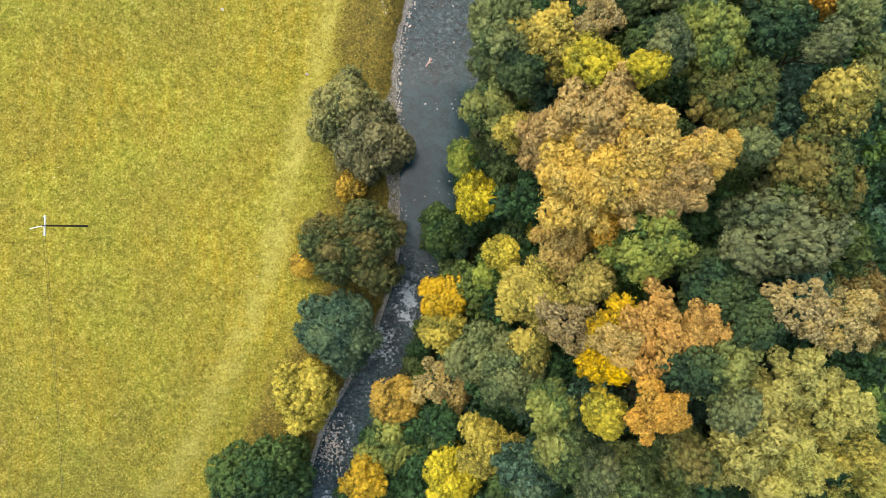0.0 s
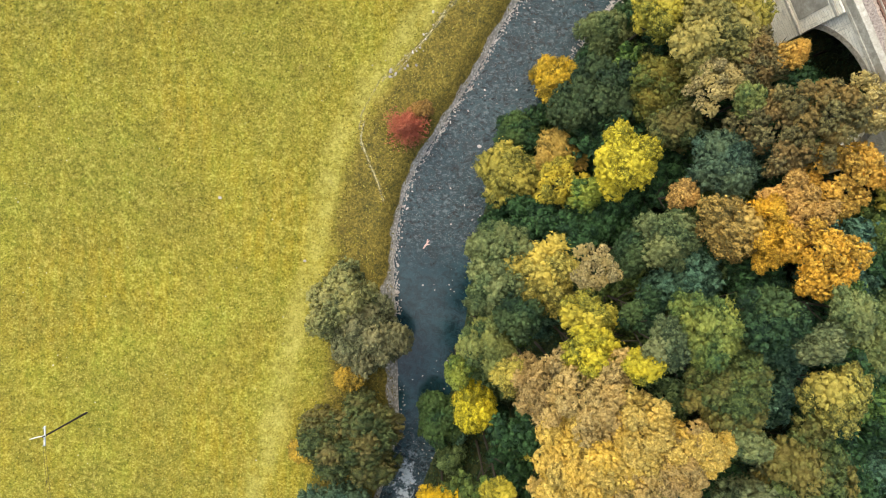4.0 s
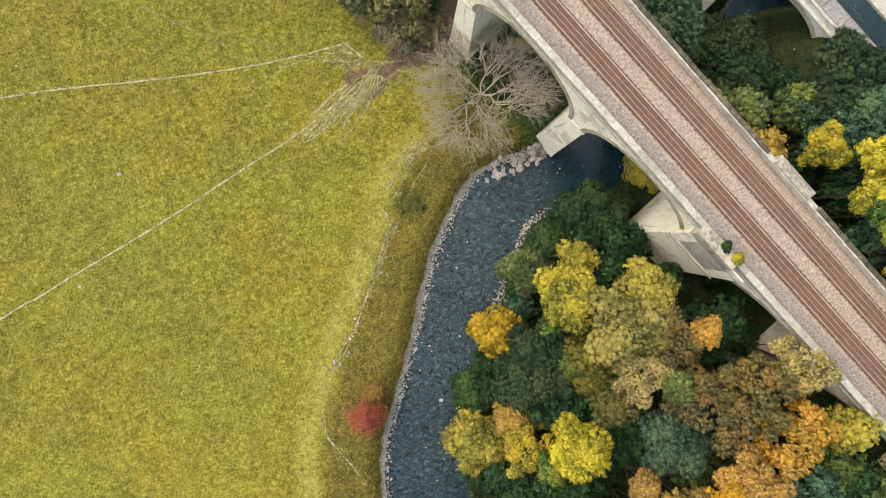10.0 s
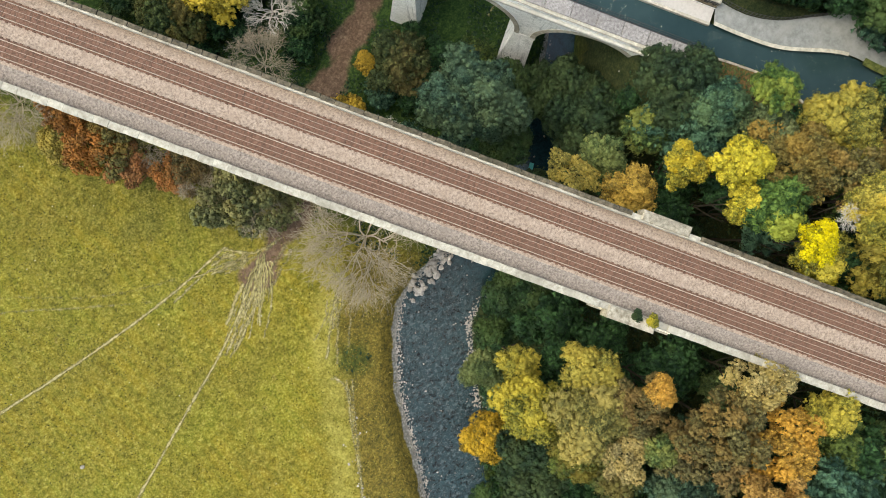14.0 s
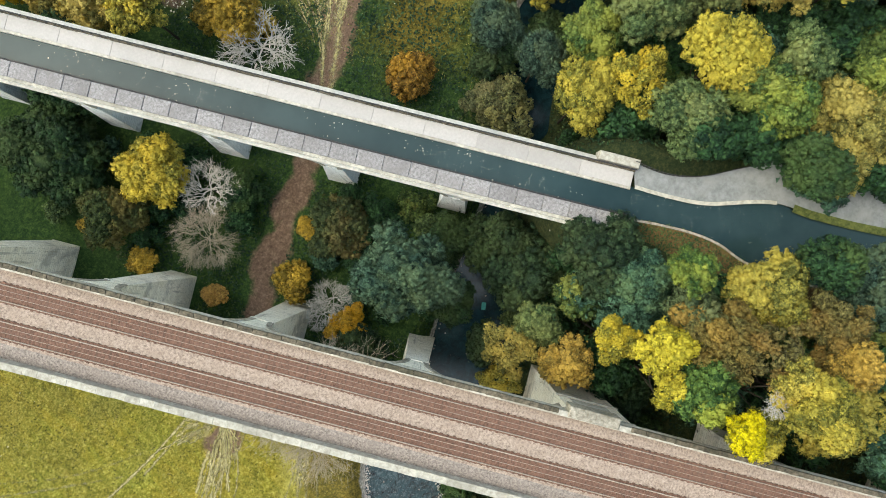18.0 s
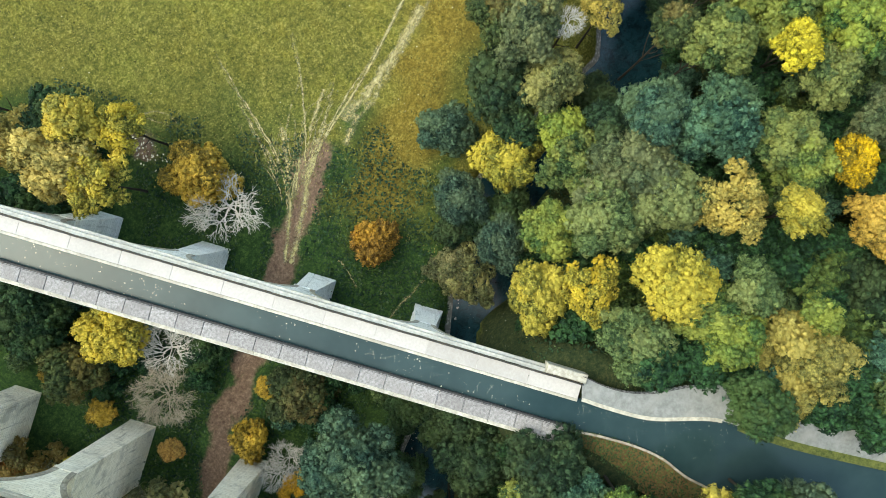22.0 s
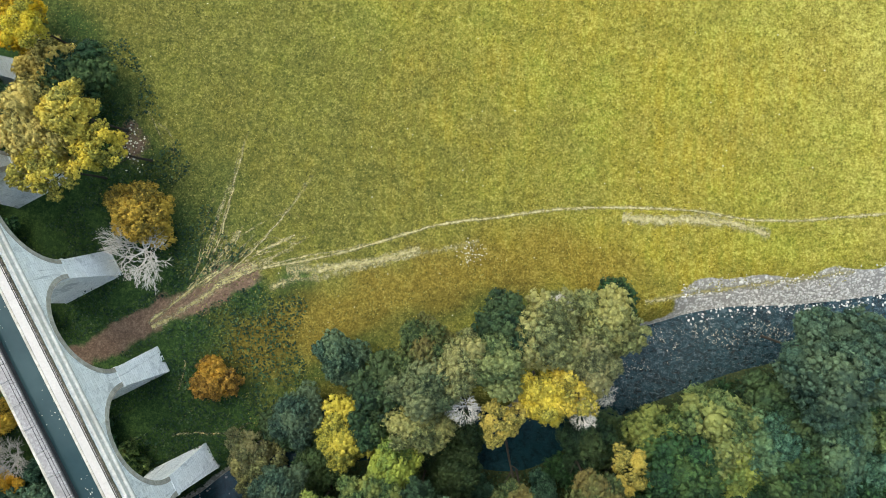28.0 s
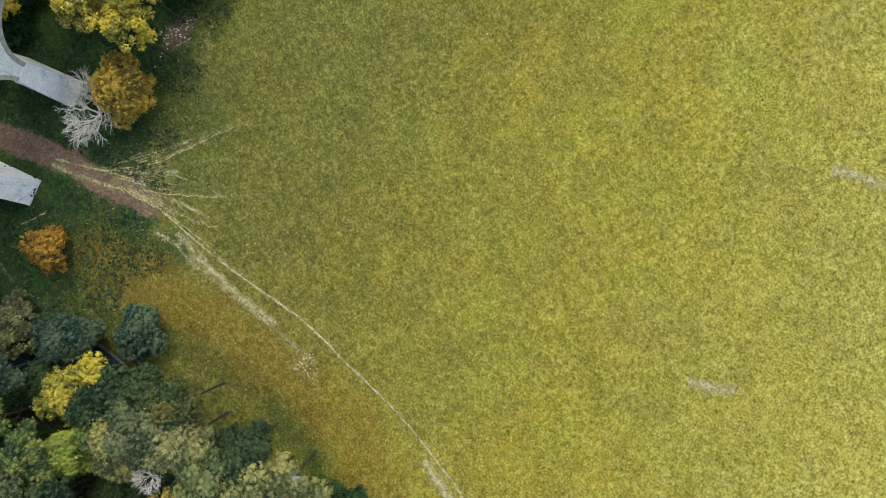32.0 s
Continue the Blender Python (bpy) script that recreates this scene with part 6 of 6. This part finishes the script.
tufts("bank_grass", 60000, (-40, 32, -45, 82), in_bank, 0.07, 0.45, straw_material(), "tall rough dry grass along the river bank", 12)
tufts("meadow_grass", 420000, (-66, 150, -42, 205), in_field, 0.095, 0.26, meadow_material(), "short yellow-green blades of meadow grass", 13)

# ---- pole with its crossarm and cables ----
pole = new("utility_pole")
pole.location = (-49.5, -0.1, ground_z(-49.5, -0.1) - 0.2)
tagged(pole, "dark wooden utility pole with a white crossarm standing in the meadow", "utility pole")
v, f = tube([(0, 0, 0), (0.02, 0, 5), (0, 0, 9.8)], [0.16, 0.13, 0.1], 8)
link("post", mesh("post", v, f, POLE_WOOD), pole)
box("crossarm", pole, WHITE, -0.09, 0.09, -1.3, 1.3, 9.3, 9.48, chamfer=0.02, label="weathered pale crossarm")
for y_ in (-1.15, 0.0, 1.15):
    v, f = tube([(0, y_, 9.48), (0, y_, 9.6), (0, y_, 9.75)], [0.05, 0.09, 0.05], 6)
    link("insulator", mesh("insulator", v, f, WHITE), pole)
v, f = tube([(0, 0, 9.2), (-1.0, -0.2, 9.3), (-1.9, -0.5, 9.35)], [0.07, 0.07, 0.06], 5)
link("brace", mesh("brace", v, f, WHITE), pole)

for y_ in (-1.15, 1.15):
    wire = [(y_ * 0.02 + 4.6 * t, y_ - 70 * t, 9.72 - 5.2 * t * (1 - t)) for t in (0, 0.15, 0.3, 0.45, 0.6, 0.8, 1.0)]
    v, f = tube(wire, [0.016] * len(wire), 3)
    link("wire", mesh("wire", v, f, IRON), pole)

# ---- stones, boulders and small things ----
def rock_data(seed, squash=0.65):
    """A low angular stone of about unit radius."""
    r = random.Random(seed)
    bm = bmesh.new()
    bmesh.ops.create_icosphere(bm, subdivisions=1, radius=1.0)
    for vert in bm.verts:
        vert.co *= r.uniform(0.7, 1.15)
        vert.co.z *= squash
    out = [tuple(vert.co) for vert in bm.verts], [tuple(w.index for w in face.verts) for face in bm.faces]
    bm.free()
    return out


ROCKS = [rock_data(k) for k in range(5)]
boulders = [mesh("boulder", *r, ROCK) for r in ROCKS]
r = random.Random(4)
for k in range(46):
    t = k / 45
    x, y = 20.5 + 8.2 * t + r.uniform(-0.9, 0.9), 70.6 + 0.9 * t + r.uniform(-1.3, 1.3)
    ob = new("boulder", boulders[k % 5])
    ob.scale = [r.uniform(0.32, 0.72) for _ in range(3)]
    ob.location, ob.rotation_euler = (x, y, max(ground_z(x, y), WATER_Z) + 0.1), (r.uniform(-0.3, 0.3), r.uniform(-0.3, 0.3), r.uniform(0, 6))
    tagged(ob, "angular pale pink-grey boulder at the foot of the pier", "boulder", group="boulders by the pier")


def scatter(name, spots, material, label, category, shape=None, lift=0.0):
    """Many small stones or flakes joined into one."""
    v, f = [], []
    for x, y, z, a, b in spots:
        o = len(v)
        if shape is None:
            t = rng.uniform(0, 6.28)
            c, s_ = math.cos(t) * a, math.sin(t) * a
            v += [(x - c, y - s_, z), (x + s_ * b, y - c * b, z + 0.006), (x + c, y + s_, z), (x - s_ * b, y + c * b, z + 0.004)]
            f.append((o, o + 1, o + 2, o + 3))
        else:
            rv, rf = shape[int(rng.integers(len(shape)))]
            t = rng.uniform(0, 6.28)
            c, s_ = math.cos(t) * a, math.sin(t) * a
            v += [(x + p[0] * c - p[1] * s_ * b, y + p[0] * s_ + p[1] * c * b, z + p[2] * a * 0.7) for p in rv]
            f += [tuple(i + o for i in q) for q in rf]
    return tagged(link(name, mesh(name, v, f, material)), label, category, kind="stuff")


spots = []
for k in range(1500):
    i = int(rng.integers(60, 230))
    off = rng.uniform(-1, 1)
    off = math.copysign(abs(off) ** 0.7, off) if k % 3 else -rng.uniform(-1.06, -0.9)
    x, y = RIVER_LINE[i, :2] + RN[i] * RIVER_LINE[i, 2] * off + rng.uniform(-0.5, 0.5, 2)
    if rng.uniform() < 0.75 * math.sin(i * 0.21) ** 2 or k % 3 == 0:
        spots.append((x, y, max(WATER_Z - 0.03, ground_z(x, y)), 0.05 + 0.17 * rng.uniform() ** 2.5, rng.uniform(0.6, 1.0)))
for k in range(2600):
    i = int(rng.integers(92, 176))
    x, y = RIVER_LINE[i, :2] + RN[i] * (RIVER_LINE[i, 2] + 0.15 + rng.normal(0, 0.28)) + RG[i] * rng.uniform(-0.5, 0.5)
    spots.append((x, y, max(WATER_Z - 0.03, ground_z(x, y)), rng.uniform(0.05, 0.17), rng.uniform(0.6, 1.0)))
for k in range(500):
    i = int(rng.integers(138, 168))
    x, y = RIVER_LINE[i, :2] - RN[i] * (RIVER_LINE[i, 2] - 0.1 + rng.normal(0, 0.35)) + RG[i] * rng.uniform(-0.5, 0.5)
    spots.append((x, y, max(WATER_Z - 0.03, ground_z(x, y)), rng.uniform(0.06, 0.2), rng.uniform(0.6, 1.0)))
for k in range(420):
    x, y = rng.normal(-14.3, 1.2), rng.normal(-31.5, 2.2)
    spots.append((x, y, max(WATER_Z - 0.02, ground_z(x, y)), rng.uniform(0.06, 0.2), rng.uniform(0.6, 1.0)))
scatter("river_stones", spots, ROCK, "scattered pale stones in the shallow river", "stones", ROCKS)
spots = []
for k in range(1800):
    i = int(rng.integers(298, 336))
    x, y = RIVER_LINE[i, :2] + RN[i] * (RIVER_LINE[i, 2] + rng.uniform(-0.6, 4.8)) + rng.uniform(-0.6, 0.6, 2)
    spots.append((x, y, max(WATER_Z - 0.02, ground_z(x, y)), 0.06 + 0.22 * rng.uniform() ** 2, rng.uniform(0.6, 1.0)))
scatter("shingle_bank", spots, SHINGLE, "pale shingle bank beside the river", "stones", ROCKS)
# flat white flecks laid on the water as painted glints and broken water
spots = []
for k in range(3000):
    i = int(rng.integers(284, 318))
    x, y = RIVER_LINE[i, :2] + RN[i] * RIVER_LINE[i, 2] * rng.uniform(-0.2, 0.95) + rng.uniform(-0.6, 0.6, 2)
    if math.sin(x * 0.7 + y) + math.sin(y * 1.1) > rng.uniform(-0.8, 1.2):
        spots.append((x, y, WATER_Z + 0.012, 0.03 + 0.14 * rng.uniform() ** 2, rng.uniform(0.15, 0.5)))
for k in range(150):
    i = int(rng.integers(20, 70))
    x, y = RIVER_LINE[i, :2] + RN[i] * RIVER_LINE[i, 2] * rng.uniform(-0.9, 0.9)
    if math.sin(x * 0.7 + y) + math.sin(y * 0.6) > rng.uniform(-0.4, 1.4):
        spots.append((x, y, WATER_Z + 0.012, rng.uniform(0.06, 0.24), rng.uniform(0.2, 0.5)))
scatter("riffles", spots, FLAKE, "white flecks for broken water and glints on the river", "riffles")
spots = []
for k in range(520):
    s = rng.uniform(-118, -31.5)
    u = 90.2 + 2.7 * rng.beta(1.6, 1.3)
    x, y = along(s, u, DA, NA)
    if math.sin(s * 0.45) + math.sin(s * 0.17 + u) > rng.uniform(-0.6, 1.2):
        spots.append((x, y, 18.212, 0.035 + 0.08 * rng.uniform() ** 2, rng.uniform(0.5, 0.9)))
for k in range(240):
    i = rng.uniform(0, 30)
    a, t = int(i), rng.uniform(0.08, 0.92)
    p = CANAL_N[a] * t + CANAL_S[a] * (1 - t) + rng.uniform(-0.3, 0.3, 2)
    if math.sin(i * 0.9) + 2 * t > rng.uniform(0.2, 2.2):
        spots.append((p[0], p[1], 18.212, rng.uniform(0.03, 0.07), rng.uniform(0.5, 0.9)))
scatter("floating_leaves", spots, FLAKE, "pale fallen leaves floating on the canal", "leaves")
spots = []
for k in range(2600):
    i, t = int(rng.integers(0, 34)), rng.uniform(0, 1)
    p = BANK_OUT[i] * t + CANAL_S[i] * (1 - t)
    spots.append((p[0] + rng.uniform(-0.4, 0.4), p[1] + rng.uniform(-0.4, 0.4), 17.44 + 1.0 * (1 - t), rng.uniform(0.06, 0.15), rng.uniform(0.5, 0.9)))
scatter("fallen_leaves", spots, LEAF["lime"], "yellow fallen leaves strewn on the canal bank", "leaves")
spots = []
for k in range(900):
    x, y = rng.uniform(-62, 150), rng.uniform(-30, 205)
    d, hand, wide = to_line(np.array([x]), np.array([y]), RIVER_LINE)
    if hand[0] < 0 and d[0] > 14 and not 50 < x * NV.x + y * NV.y < 112:
        spots.append((x, y, ground_z(x, y) + 0.06, rng.uniform(0.05, 0.14), rng.uniform(0.5, 0.9)))
for k in range(70):
    x, y = 98.2 + rng.normal(0, 1.3), 120.5 + rng.normal(0, 0.9)
    spots.append((x, y, ground_z(x, y) + 0.12, rng.uniform(0.06, 0.13), rng.uniform(0.6, 0.9)))
for k in range(60):
    x, y = 48.6 + rng.normal(0, 0.9), 133.6 + rng.normal(0, 2.0)
    spots.append((x, y, ground_z(x, y) + 0.1, rng.uniform(0.08, 0.2), rng.uniform(0.6, 0.9)))
scatter("meadow_flecks", spots, FLAKE, "pale seed heads and dry tufts dotted over the meadow", "grass tufts")
for x, y, w in ((-19.2, 22.8, 0.3), (-31.4, 31.3, 0.32), (-39.3, 69.9, 0.3), (-29.6, 83.6, 0.4), (-6.0, 18.6, 0.5), (5.2, 40.3, 0.4)):
    ob = new("stone", boulders[int(w * 100) % 5])
    ob.scale, ob.location = (w, w * 0.8, w * 0.7), (x, y, max(ground_z(x, y), WATER_Z) + 0.05)
    tagged(ob, "single pale stone lying in the open", "stone")
for k in range(30):
    t = r.uniform(0, 1) ** 1.3
    p = spline([(-8.2, 49.6), (-5.5, 52.6), (-3.2, 55.2), (-1, 58.4), (3.2, 63.4)])[int(t * 40)]
    ob = new("stone", boulders[k % 5])
    w = 0.1 + 0.25 * r.random() ** 2
    x, y = p[0] + r.gauss(0, 0.9), p[1] + r.gauss(0, 0.9)
    ob.scale, ob.location, ob.rotation_euler = (w, w * 0.8, w * 0.6), (x, y, ground_z(x, y) + 0.04), (0, 0, r.uniform(0, 6))
    tagged(ob, "pale stone in a line along the bank path", "stone", group="stones along the bank path")
for kind, x, y, z, w in (("yellow", 38.4, 54.6, 27.0, 0.75), ("green", 37.6, 56.0, 26.9, 0.7), ("yellow", 21.0, 88.6, 25.6, 0.5)):
    plant = new("wall_plant")
    plant.location = (x, y, z - 0.5)
    tagged(plant, "small %s shrub rooted in the viaduct parapet" % kind, "shrub")
    crown = link("crown", SMALL[0], plant)
    crown.scale, crown.location = (w, w, w * 0.8), (0, 0, 0.7)
    crown.material_slots[0].link = "OBJECT"
    crown.material_slots[0].material = LEAF[kind]
    stem = link("stem", TRUNKS[0], plant)
    stem.scale = (1.2, 1.2, 0.8)
debris = new("driftwood")
debris.location, debris.rotation_euler = (-1.9, 25.7, WATER_Z), (0, 0, 0.9)
tagged(debris, "pinkish sodden branch stranded in the shallow river", "driftwood")
pink = simple("pink_wood", (0.4, 0.26, 0.22), (0.62, 0.46, 0.42), 4.0)
for nm, a, b, w in (("stem", (-0.75, 0, 0.05), (0.75, 0.1, 0.12), 0.12), ("fork", (0.1, 0.02, 0.1), (0.7, 0.45, 0.14), 0.08), ("fork", (-0.1, 0, 0.1), (0.35, -0.35, 0.1), 0.07)):
    v, f = tube([a, tuple((p + q) / 2 + 0.04 for p, q in zip(a, b)), b], [w, w * 1.1, w * 0.6], 5)
    link(nm, mesh(nm, v, f, pink), debris)

teal = simple("teal_plastic", (0.05, 0.28, 0.27), (0.12, 0.42, 0.4), 3.0)
bx, by = (45.8, 72.4)
sheet = new("plastic_board")
sheet.location, sheet.rotation_euler = (bx, by, WATER_Z), (0, 0, 0.6)
tagged(sheet, "turquoise plastic board stranded at the water's edge", "debris")
box("board", sheet, teal, -0.55, 0.55, -0.3, 0.3, -0.02, 0.08, chamfer=0.03)
box("rim", sheet, teal, -0.58, 0.58, 0.3, 0.36, -0.02, 0.14, chamfer=0.01)
bx, by = (42.2, 73.4)
ob = new("pale_stone", boulders[2])
ob.scale, ob.location = (0.38, 0.26, 0.2), (bx, by, WATER_Z + 0.05)
tagged(ob, "white stone breaking the dark water under the arch", "stone")
